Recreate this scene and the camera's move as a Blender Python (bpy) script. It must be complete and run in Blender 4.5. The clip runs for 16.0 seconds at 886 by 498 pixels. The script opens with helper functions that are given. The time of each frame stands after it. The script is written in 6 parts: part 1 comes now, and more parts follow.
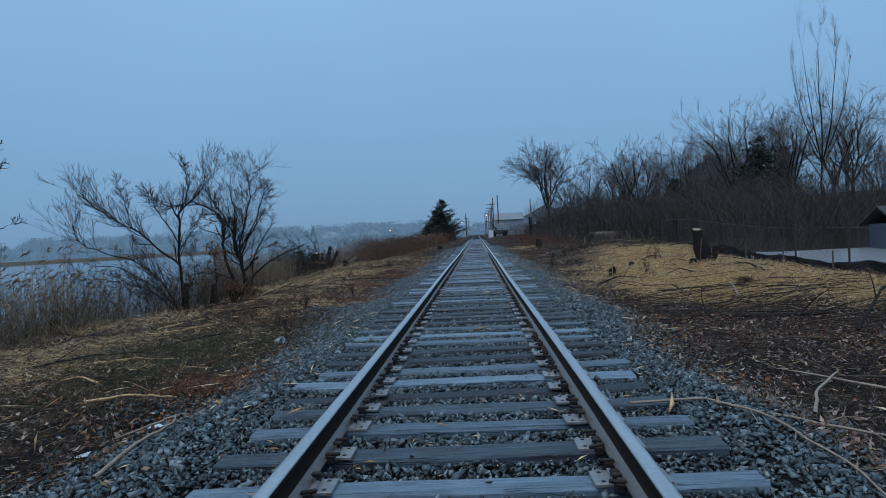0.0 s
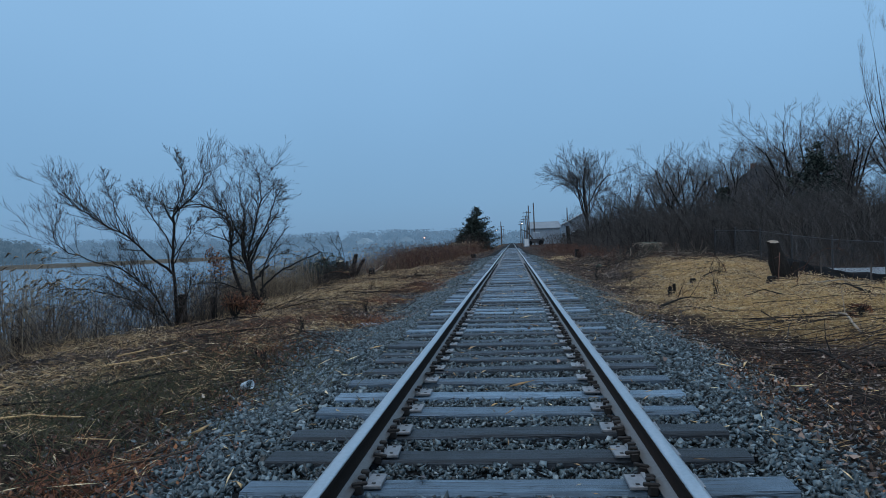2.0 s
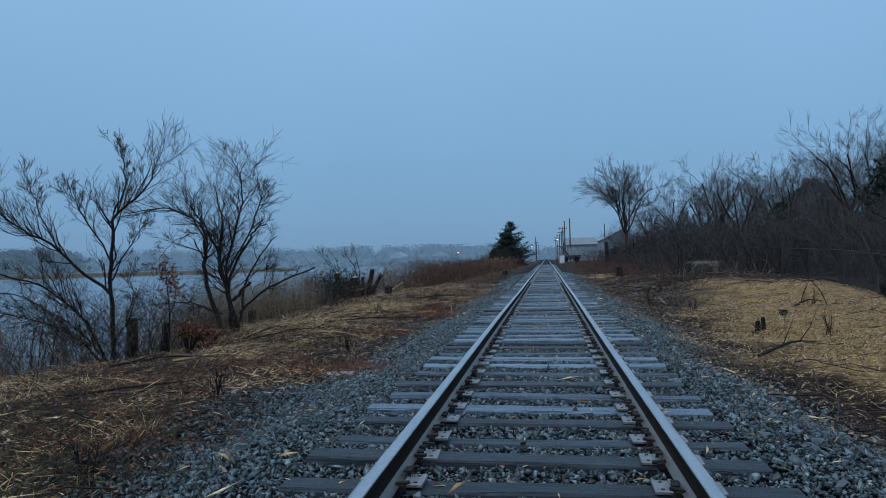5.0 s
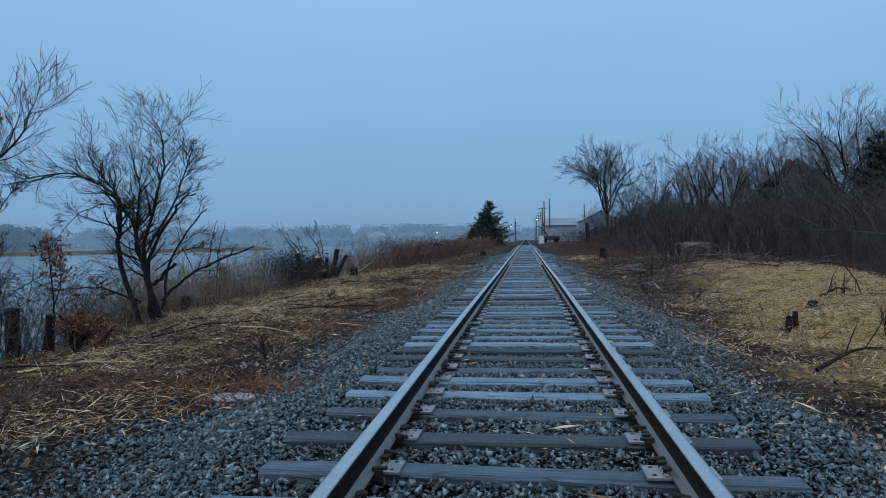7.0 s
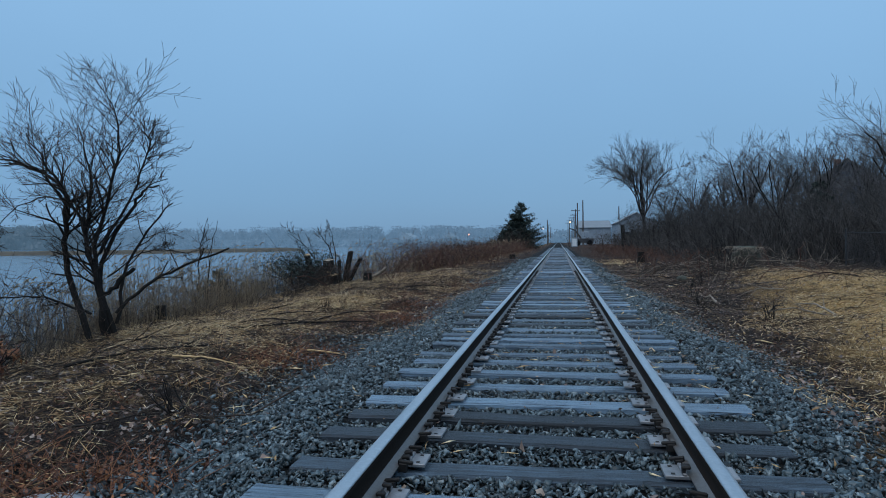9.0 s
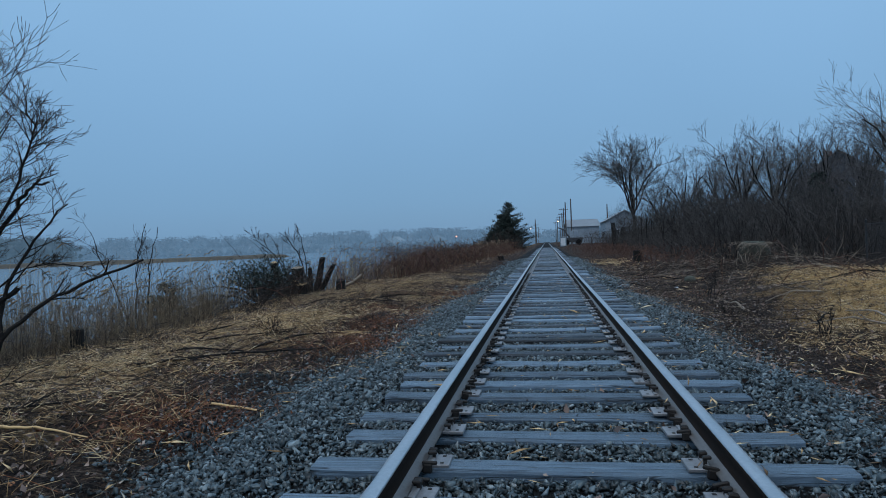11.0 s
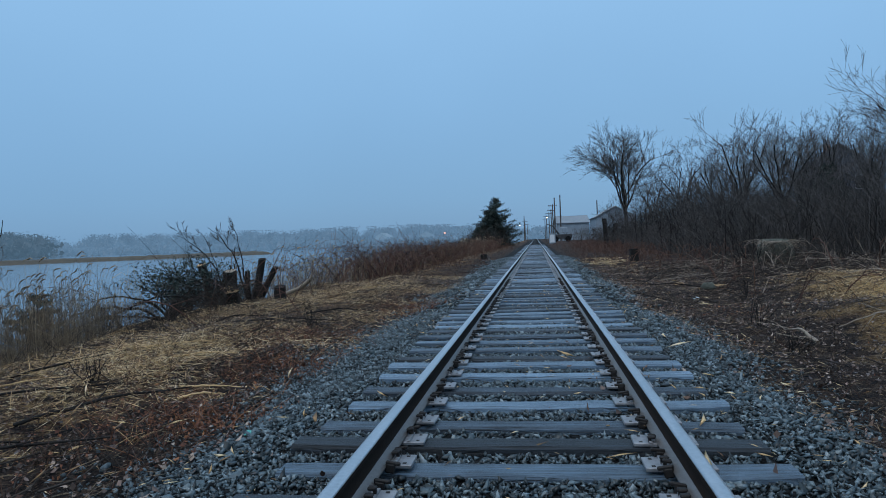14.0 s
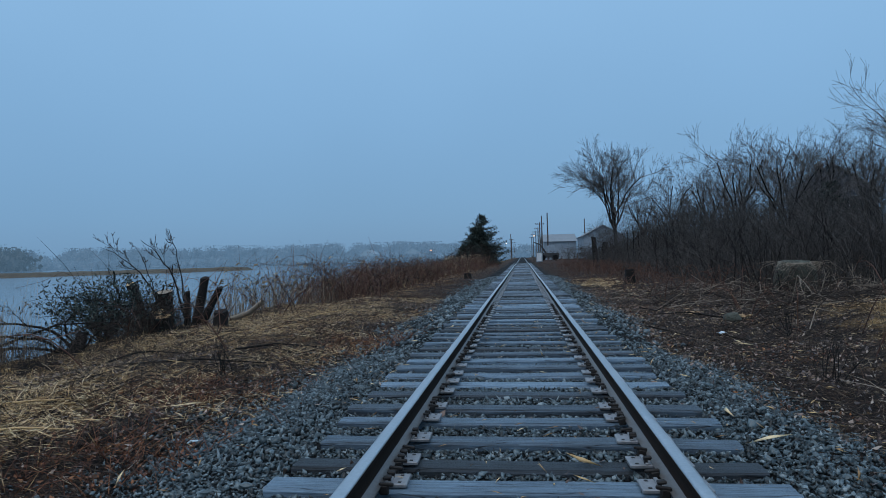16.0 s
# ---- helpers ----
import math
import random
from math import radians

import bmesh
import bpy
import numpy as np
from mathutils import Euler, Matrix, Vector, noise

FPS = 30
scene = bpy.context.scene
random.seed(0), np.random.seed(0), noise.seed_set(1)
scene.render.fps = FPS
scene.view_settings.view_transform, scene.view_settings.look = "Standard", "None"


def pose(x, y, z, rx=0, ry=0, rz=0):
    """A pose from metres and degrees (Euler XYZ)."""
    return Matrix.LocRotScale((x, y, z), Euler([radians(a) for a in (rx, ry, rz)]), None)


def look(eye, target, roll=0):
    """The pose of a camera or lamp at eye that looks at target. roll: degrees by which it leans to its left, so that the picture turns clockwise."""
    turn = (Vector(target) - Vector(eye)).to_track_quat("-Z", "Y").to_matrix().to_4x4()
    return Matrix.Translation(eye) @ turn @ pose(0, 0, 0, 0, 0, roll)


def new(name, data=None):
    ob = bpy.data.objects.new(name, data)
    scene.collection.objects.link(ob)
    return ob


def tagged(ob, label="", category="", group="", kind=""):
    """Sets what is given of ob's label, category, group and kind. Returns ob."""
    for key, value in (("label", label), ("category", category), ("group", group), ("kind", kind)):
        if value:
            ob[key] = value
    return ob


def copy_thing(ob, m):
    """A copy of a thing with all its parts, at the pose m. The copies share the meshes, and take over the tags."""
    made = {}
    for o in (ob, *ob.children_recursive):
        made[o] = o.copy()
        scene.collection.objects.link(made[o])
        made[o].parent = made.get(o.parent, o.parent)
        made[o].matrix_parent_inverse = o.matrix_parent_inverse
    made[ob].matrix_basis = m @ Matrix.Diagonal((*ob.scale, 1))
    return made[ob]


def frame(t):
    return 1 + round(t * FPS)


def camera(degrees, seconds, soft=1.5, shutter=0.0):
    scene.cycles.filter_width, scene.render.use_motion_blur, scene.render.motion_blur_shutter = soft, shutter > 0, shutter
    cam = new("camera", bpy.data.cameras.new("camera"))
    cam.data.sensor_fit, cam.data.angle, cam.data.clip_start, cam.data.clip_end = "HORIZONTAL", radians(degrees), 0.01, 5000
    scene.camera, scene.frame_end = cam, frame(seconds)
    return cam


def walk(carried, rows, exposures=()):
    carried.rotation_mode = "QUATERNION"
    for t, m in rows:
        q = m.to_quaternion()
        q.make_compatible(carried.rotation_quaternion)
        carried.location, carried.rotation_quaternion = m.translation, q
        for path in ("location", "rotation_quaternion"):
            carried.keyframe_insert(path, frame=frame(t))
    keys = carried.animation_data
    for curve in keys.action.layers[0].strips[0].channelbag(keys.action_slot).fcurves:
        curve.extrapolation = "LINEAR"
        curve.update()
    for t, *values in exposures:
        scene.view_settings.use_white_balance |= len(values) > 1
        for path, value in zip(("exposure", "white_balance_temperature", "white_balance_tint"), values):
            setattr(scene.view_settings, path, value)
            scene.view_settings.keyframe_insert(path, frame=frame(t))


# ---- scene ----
cam = camera(65.9, 16.0, soft=0.95)
PATH = [
    (0, (0.119, -1.21, 1.124), (0.018, 0.787, 1.082), -2.9),
    (0.5, (0.104, -0.609, 1.124), (-0.037, 1.386, 1.102), -2.9),
    (1, (0.083, 0.034, 1.136), (-0.064, 2.029, 1.127), -2.3),
    (1.5, (0.074, 0.631, 1.13), (-0.058, 2.626, 1.091), -2.1),
    (2, (0.082, 1.27, 1.149), (-0.119, 3.26, 1.134), -2.1),
    (2.5, (0.079, 1.88, 1.147), (-0.122, 3.87, 1.132), -1.9),
    (3, (0.084, 2.532, 1.172), (-0.136, 4.519, 1.144), -1.7),
    (3.5, (0.067, 3.141, 1.188), (-0.16, 5.128, 1.204), -1.6),
    (4, (0.111, 3.775, 1.162), (-0.145, 5.758, 1.22), -2.1),
    (4.2, (0.095, 4.021, 1.161), (-0.199, 5.999, 1.211), -1.4),
    (6.3, (0.066, 6.612, 1.149), (-0.232, 8.589, 1.132), -1.0),
    (6.5, (0.05, 6.889, 1.125), (-0.242, 8.868, 1.092), -0.7),
    (7, (0.039, 7.532, 1.122), (-0.202, 9.517, 1.094), -0.9),
    (7.5, (0.046, 8.193, 1.14), (-0.247, 10.171, 1.141), -0.7),
    (8, (0.062, 8.823, 1.151), (-0.244, 10.799, 1.136), 0.2),
    (8.2, (0.091, 9.104, 1.123), (-0.227, 11.078, 1.1), 0.0),
    (10.3, (0.054, 11.566, 1.129), (-0.274, 13.539, 1.114), -1.7),
    (10.5, (0.034, 11.847, 1.133), (-0.293, 13.82, 1.14), -2.6),
    (11, (-0.056, 12.487, 1.124), (-0.356, 14.464, 1.109), -1.9),
    (11.5, (-0.057, 13.161, 1.106), (-0.267, 15.15, 1.058), -1.1),
    (12, (-0.044, 13.825, 1.118), (-0.279, 15.811, 1.068), -0.1),
    (12.5, (0.019, 14.507, 1.116), (-0.217, 16.493, 1.086), -0.3),
    (13, (0.032, 15.158, 1.131), (-0.359, 17.119, 1.093), -1.1),
    (13.5, (0.053, 15.816, 1.134), (-0.227, 17.796, 1.089), -0.8),
    (14, (0.083, 16.552, 1.148), (-0.187, 18.533, 1.122), -1.9),
    (14.5, (0.036, 17.198, 1.151), (-0.229, 19.181, 1.165), -1.3),
    (15, (0.059, 17.927, 1.151), (-0.24, 19.904, 1.176), -2.3),
    (15.5, (0.041, 18.578, 1.16), (-0.197, 20.563, 1.179), -0.2),
    (16, (0.031, 19.366, 1.151), (-0.199, 21.352, 1.175), -1.3),
]
walk(cam, [(t, look(eye, target, roll)) for t, eye, target, roll in PATH],
     exposures=[(0, 0.0), (2, 0.05), (3.5, 0.08), (4.2, -0.08), (5.2, 0.0), (6.5, 0.08), (7, 0.14), (7.5, 0.06), (8, 0.11), (9.5, 0.05), (11, 0.0), (11.5, 0.10), (12, 0.03), (12.5, 0.13), (13.5, 0.05), (14, 0.15), (14.5, 0.10), (16, 0.0)])

# ---- sky and light: overcast dusk ----
world = bpy.data.worlds.new("dusk_sky")
scene.world = world
world.use_nodes = True
wn, wl = world.node_tree.nodes, world.node_tree.links
wn.clear()
w_out = wn.new("ShaderNodeOutputWorld")
w_sky = wn.new("ShaderNodeTexSky")
w_sky.sky_type = "NISHITA"
w_sky.sun_disc = False
w_sky.sun_elevation, w_sky.sun_rotation = radians(28), radians(200)
w_bg1 = wn.new("ShaderNodeBackground")
w_bg1.inputs["Strength"].default_value = 0.006
wl.new(w_sky.outputs["Color"], w_bg1.inputs["Color"])
w_co = wn.new("ShaderNodeTexCoord")
w_sep = wn.new("ShaderNodeSeparateXYZ")
wl.new(w_co.outputs["Generated"], w_sep.inputs[0])
w_ramp = wn.new("ShaderNodeValToRGB")
SKY = [(0.0, (0.143, 0.282, 0.465)), (0.06, (0.162, 0.325, 0.535)), (0.20, (0.205, 0.395, 0.635)), (0.36, (0.25, 0.46, 0.72)), (1.0, (0.42, 0.58, 0.78))]
w_ramp.color_ramp.elements[0].position, w_ramp.color_ramp.elements[0].color = SKY[0][0], (*SKY[0][1], 1)
w_ramp.color_ramp.elements[1].position, w_ramp.color_ramp.elements[1].color = SKY[-1][0], (*SKY[-1][1], 1)
for p_, c_ in SKY[1:-1]:
    w_ramp.color_ramp.elements.new(p_).color = (*c_, 1)
w_noise = wn.new("ShaderNodeTexNoise")
w_noise.inputs["Scale"].default_value, w_noise.inputs["Detail"].default_value = 2.2, 3
w_map = wn.new("ShaderNodeMapRange")
w_map.inputs["To Min"].default_value, w_map.inputs["To Max"].default_value = 0.93, 1.07
w_mul = wn.new("ShaderNodeVectorMath")
w_mul.operation = "SCALE"
wl.new(w_sep.outputs["Z"], w_ramp.inputs[0])
wl.new(w_co.outputs["Generated"], w_noise.inputs["Vector"])
wl.new(w_noise.outputs["Fac"], w_map.inputs["Value"])
wl.new(w_ramp.outputs["Color"], w_mul.inputs[0])
wl.new(w_map.outputs["Result"], w_mul.inputs["Scale"])
w_bg2 = wn.new("ShaderNodeBackground")
wl.new(w_mul.outputs[0], w_bg2.inputs["Color"])
w_add = wn.new("ShaderNodeAddShader")
wl.new(w_bg1.outputs[0], w_add.inputs[0])
wl.new(w_bg2.outputs[0], w_add.inputs[1])
wl.new(w_add.outputs[0], w_out.inputs["Surface"])

sun = new("sun", bpy.data.lights.new("sun", "SUN"))
sun.data.energy, sun.data.angle, sun.data.color = 1.08, radians(70), (0.97, 0.95, 0.94)
sun.matrix_world = look((0, 0, 50), (12, 22, 0))


# ---- helpers for building ----
def ramp(nt, fac, stops):
    n = nt.nodes.new("ShaderNodeValToRGB")
    e = n.color_ramp.elements
    e[0].position, e[0].color = stops[0][0], (*stops[0][1], 1)
    e[1].position, e[1].color = stops[-1][0], (*stops[-1][1], 1)
    for p, c in stops[1:-1]:
        e.new(p).color = (*c, 1)
    nt.links.new(fac, n.inputs[0])
    return n.outputs[0]


def noise_out(nt, vec, scale, detail=4, rough=0.6, stretch=None):
    if stretch:
        m = nt.nodes.new("ShaderNodeMapping")
        m.inputs["Scale"].default_value = stretch
        nt.links.new(vec, m.inputs["Vector"])
        vec = m.outputs[0]
    n = nt.nodes.new("ShaderNodeTexNoise")
    n.inputs["Scale"].default_value, n.inputs["Detail"].default_value, n.inputs["Roughness"].default_value = scale, detail, rough
    nt.links.new(vec, n.inputs["Vector"])
    return n.outputs["Fac"]


def mix(nt, a, b, fac, mode="MIX"):
    n = nt.nodes.new("ShaderNodeMix")
    n.data_type, n.blend_type = "RGBA", mode
    for s_, v in ((n.inputs[0], fac), (n.inputs[6], a), (n.inputs[7], b)):
        if isinstance(v, (int, float)):
            s_.default_value = v
        elif isinstance(v, tuple):
            s_.default_value = (*v, 1)
        else:
            nt.links.new(v, s_)
    return n.outputs[2]


def maths(nt, op, a, b=0.0, clamp=False):
    n = nt.nodes.new("ShaderNodeMath")
    n.operation, n.use_clamp = op, clamp
    for s_, v in ((n.inputs[0], a), (n.inputs[1], b)):
        if isinstance(v, (int, float)):
            s_.default_value = v
        else:
            nt.links.new(v, s_)
    return n.outputs[0]


def start(name, rough=0.8, metal=0.0):
    m = bpy.data.materials.new(name)
    m.use_nodes = True
    nt = m.node_tree
    b = nt.nodes["Principled BSDF"]
    b.inputs["Roughness"].default_value, b.inputs["Metallic"].default_value = rough, metal
    g = nt.nodes.new("ShaderNodeNewGeometry")
    return m, nt, b, g


def bump(nt, b, height, strength, dist):
    n = nt.nodes.new("ShaderNodeBump")
    n.inputs["Strength"].default_value, n.inputs["Distance"].default_value = strength, dist
    nt.links.new(height, n.inputs["Height"])
    nt.links.new(n.outputs[0], b.inputs["Normal"])


def plain(name, stops, scale, rough=0.8, metal=0.0, bumps=0.4, dist=0.01, vary="none", stretch=None, local=False):
    """Colour from two noises over the stops; vary: island or object shifts the brightness piece by piece."""
    m, nt, b, g = start(name, rough, metal)
    vec = g.outputs["Position"]
    if local:
        vec = nt.nodes.new("ShaderNodeTexCoord").outputs["Object"]
    f1 = noise_out(nt, vec, scale, 5, 0.65, stretch)
    f2 = noise_out(nt, vec, scale * 0.13, 3)
    f = maths(nt, "ADD", maths(nt, "MULTIPLY", f1, 0.65), maths(nt, "MULTIPLY", f2, 0.35))
    if vary != "none":
        r = g.outputs["Random Per Island"] if vary == "island" else nt.nodes.new("ShaderNodeObjectInfo").outputs["Random"]
        f = maths(nt, "ADD", maths(nt, "MULTIPLY", f, 0.45), maths(nt, "MULTIPLY", r, 0.55))
    nt.links.new(ramp(nt, f, stops), b.inputs["Base Color"])
    if bumps:
        bump(nt, b, f1, bumps, dist)
    return m


def fast_mesh(name, verts, faces, mat, parent=None, smooth=False, label=""):
    """One mesh object from arrays of corners and faces, all faces with as many sides."""
    verts, faces = np.asarray(verts, float), np.asarray(faces, int)
    me = bpy.data.meshes.new(name)
    n, k = faces.shape
    me.vertices.add(len(verts))
    me.vertices.foreach_set("co", verts.ravel())
    me.loops.add(n * k)
    me.loops.foreach_set("vertex_index", faces.ravel())
    me.polygons.add(n)
    me.polygons.foreach_set("loop_start", np.arange(n) * k)
    if smooth:
        me.polygons.foreach_set("use_smooth", np.ones(n, bool))
    me.update(calc_edges=True)
    me.validate()
    me.materials.append(mat)
    ob = new(name, me)
    ob.parent = parent
    if label:
        tagged(ob, label)
    return ob


def part(name, bm, mat, parent=None, label="", smooth=False):
    me = bpy.data.meshes.new(name)
    for f in bm.faces:
        f.smooth = smooth
    bm.to_mesh(me)
    bm.free()
    me.materials.append(mat)
    ob = new(name, me)
    ob.parent = parent
    if label:
        tagged(ob, label)
    return ob


def thing(name, x, y, z, label, category, group="", kind="", turn=0.0):
    ob = new(name)
    ob.empty_display_size = 0.2
    ob.matrix_basis = pose(x, y, z, 0, 0, turn)
    return tagged(ob, label, category, group, kind)


def box_bm(sx, sy, sz, at=(0, 0, 0), bevel=0.0, bm=None, turn=None):
    bm = bm or bmesh.new()
    m = Matrix.Translation(at) @ (turn or Matrix()) @ Matrix.Diagonal((sx, sy, sz, 1))
    r = bmesh.ops.create_cube(bm, size=1, matrix=m)
    if bevel:
        es = list({e for v in r["verts"] for e in v.link_edges})
        bmesh.ops.bevel(bm, geom=es, offset=bevel, segments=1, affect="EDGES")
    return bm


def tubes(lines, sides=5):
    """Corners and quads of tapered tubes along polylines; each line is (points, radii)."""
    vs, fs, base = [], [], 0
    ang = np.arange(sides) * 2 * math.pi / sides
    ca, sa = np.cos(ang)[None, :, None], np.sin(ang)[None, :, None]
    for pts, rad in lines:
        p, r = np.asarray(pts, float), np.asarray(rad, float)
        t = np.gradient(p, axis=0)
        t /= np.linalg.norm(t, axis=1)[:, None] + 1e-9
        ref = np.array([0.0, 0, 1]) if abs(t[0][2]) < 0.8 else np.array([1.0, 0, 0])
        u = np.cross(t, ref)
        u /= np.linalg.norm(u, axis=1)[:, None] + 1e-9
        w = np.cross(t, u)
        ring = p[:, None, :] + r[:, None, None] * (ca * u[:, None, :] + sa * w[:, None, :])
        vs.append(ring.reshape(-1, 3))
        n = len(p)
        i = np.arange(n - 1)[:, None] * sides
        j = np.arange(sides)[None, :]
        k = (j + 1) % sides
        fs.append(np.stack([i + j, i + k, i + sides + k, i + sides + j], -1).reshape(-1, 4) + base)
        base += n * sides
    return np.concatenate(vs), np.concatenate(fs)


def grow(rng, p, d, length, r, depth, out, up=0.25, kids=4, spread=0.75, shrink=0.62, wob=0.18, segs=4):
    """Adds one wavy branch and its offshoots to out[depth left]."""
    d = np.asarray(d, float)
    d = d / np.linalg.norm(d)
    pts, dirs = [np.asarray(p, float)], [d]
    for i in range(segs):
        d = d + rng.normal(0, wob, 3) + np.array([0, 0, up / segs])
        d /= np.linalg.norm(d)
        pts.append(pts[-1] + d * length / segs)
        dirs.append(d)
    rad = np.linspace(r, r * (0.45 if depth else 0.3), segs + 1)
    out.setdefault(depth, []).append((np.array(pts), rad))
    if depth:
        offshoots(rng, pts, rad, length, depth, out, up, kids, spread, shrink, wob, segs)


def offshoots(rng, pts, rad, length, depth, out, up=0.25, kids=4, spread=0.75, shrink=0.62, wob=0.18, segs=4, first=0.3, count=None):
    n = len(pts) - 1
    for _ in range(kids if count is None else count):
        f = rng.uniform(first, 1.0) * n
        i = min(int(f), n - 1)
        q = pts[i] + (pts[i + 1] - pts[i]) * (f - i)
        t = pts[i + 1] - pts[i]
        t = t / (np.linalg.norm(t) + 1e-9)
        side = rng.normal(0, 1, 3)
        side -= side.dot(t) * t
        side /= np.linalg.norm(side) + 1e-9
        nd = t + side * spread * rng.uniform(0.6, 1.3)
        rr = rad[i] * 0.5
        grow(rng, q, nd, length * shrink * rng.uniform(0.65, 1.2), rr, depth - 1, out, up, kids, spread, shrink, wob, max(2, segs - 1))


def smoothstep(v, a, b):
    t = np.clip((np.asarray(v, float) - a) / (b - a), 0, 1)
    return t * t * (3 - 2 * t)


def vnoise(x, y, size, seed=0):
    """Smooth value noise from 0 to 1 with lumps of the given size in metres."""
    u, v = np.asarray(x, float) / size, np.asarray(y, float) / size
    iu, iv = np.floor(u), np.floor(v)
    fu, fv = u - iu, v - iv
    fu, fv = fu * fu * (3 - 2 * fu), fv * fv * (3 - 2 * fv)

    def corner(a, b):
        h = np.sin(a * 127.1 + b * 311.7 + seed * 74.7) * 43758.5453
        return h - np.floor(h)
    low = corner(iu, iv) * (1 - fu) + corner(iu + 1, iv) * fu
    top = corner(iu, iv + 1) * (1 - fu) + corner(iu + 1, iv + 1) * fu
    return low * (1 - fv) + top * fv


def bed_edge(x, y):
    """How far the crushed stone reaches from the middle of the track: wider towards the river."""
    y = np.asarray(y, float)
    wave = 0.35 * (vnoise(x, y, 1.1, 5) - 0.5) + 0.14 * np.sin(y * 0.8)
    return np.where(np.asarray(x) < 0, 2.38 + 0.45 * np.exp(-((y - 11.0) / 2.0) ** 2), 1.98) + wave


def ground_z(x, y):
    """Height of the ground: track bed, shoulders, left bank down to the river, right clearing and hill."""
    x, y = np.asarray(x, float), np.asarray(y, float)
    ax = np.abs(x)
    wave = 0.04 * np.sin(x * 1.3 + 0.7 * np.sin(y * 0.5)) + 0.035 * np.sin(y * 0.9 + x * 0.6) + 0.02 * np.sin(2.7 * x + 1.9 * y)
    edge = 1.5 + 0.12 * np.sin(y * 0.8) + 0.08 * np.sin(y * 2.1 + 1)
    bed = -0.055 - 0.19 * smoothstep(ax, edge, edge + 0.95)
    off = smoothstep(ax, 2.2, 3.2) * (1 - 0.85 * smoothstep(x, 9.0, 10.4))
    z = bed + off * wave
    z = z + smoothstep(ax, 2.3, 3.0) * (1 - smoothstep(ax, 9.0, 10.0)) * (0.11 * (vnoise(x, y, 1.0, 1) - 0.5) + 0.06 * (vnoise(x, y, 0.42, 2) - 0.5))
    bank = 8.0 + 0.7 * np.sin(y * 0.21 + 0.5) + 0.4 * np.sin(y * 0.63) - 1.2 * smoothstep(y, 40, 70)
    river = smoothstep(-x, bank, bank + 3.2) * (1 - smoothstep(y, 380, 430)) * (1 - smoothstep(-x, 430, 470))
    z = z - 0.25 * smoothstep(-x, 5.0, bank) * (1 - river) - 1.9 * river
    z = z + (smoothstep(x, 7.6, 9.3) * (1 - smoothstep(x, 30, 50))) * (-0.38 + 0.55 * smoothstep(y, 22, 36))
    z = z + smoothstep(x, 2.6, 6.0) * 0.15 + 0.30 * np.exp(-((x - 7.4) / 2.6) ** 2 - ((y - 28) / 6) ** 2) + 0.12 * np.exp(-((x - 5.4) / 1.8) ** 2 - ((y - 17) / 4) ** 2)
    z = z + 4.5 * smoothstep(x, 22, 50) * smoothstep(y, 50, 100)
    z = z + 1.2 * smoothstep(-x, 455, 520)
    return z


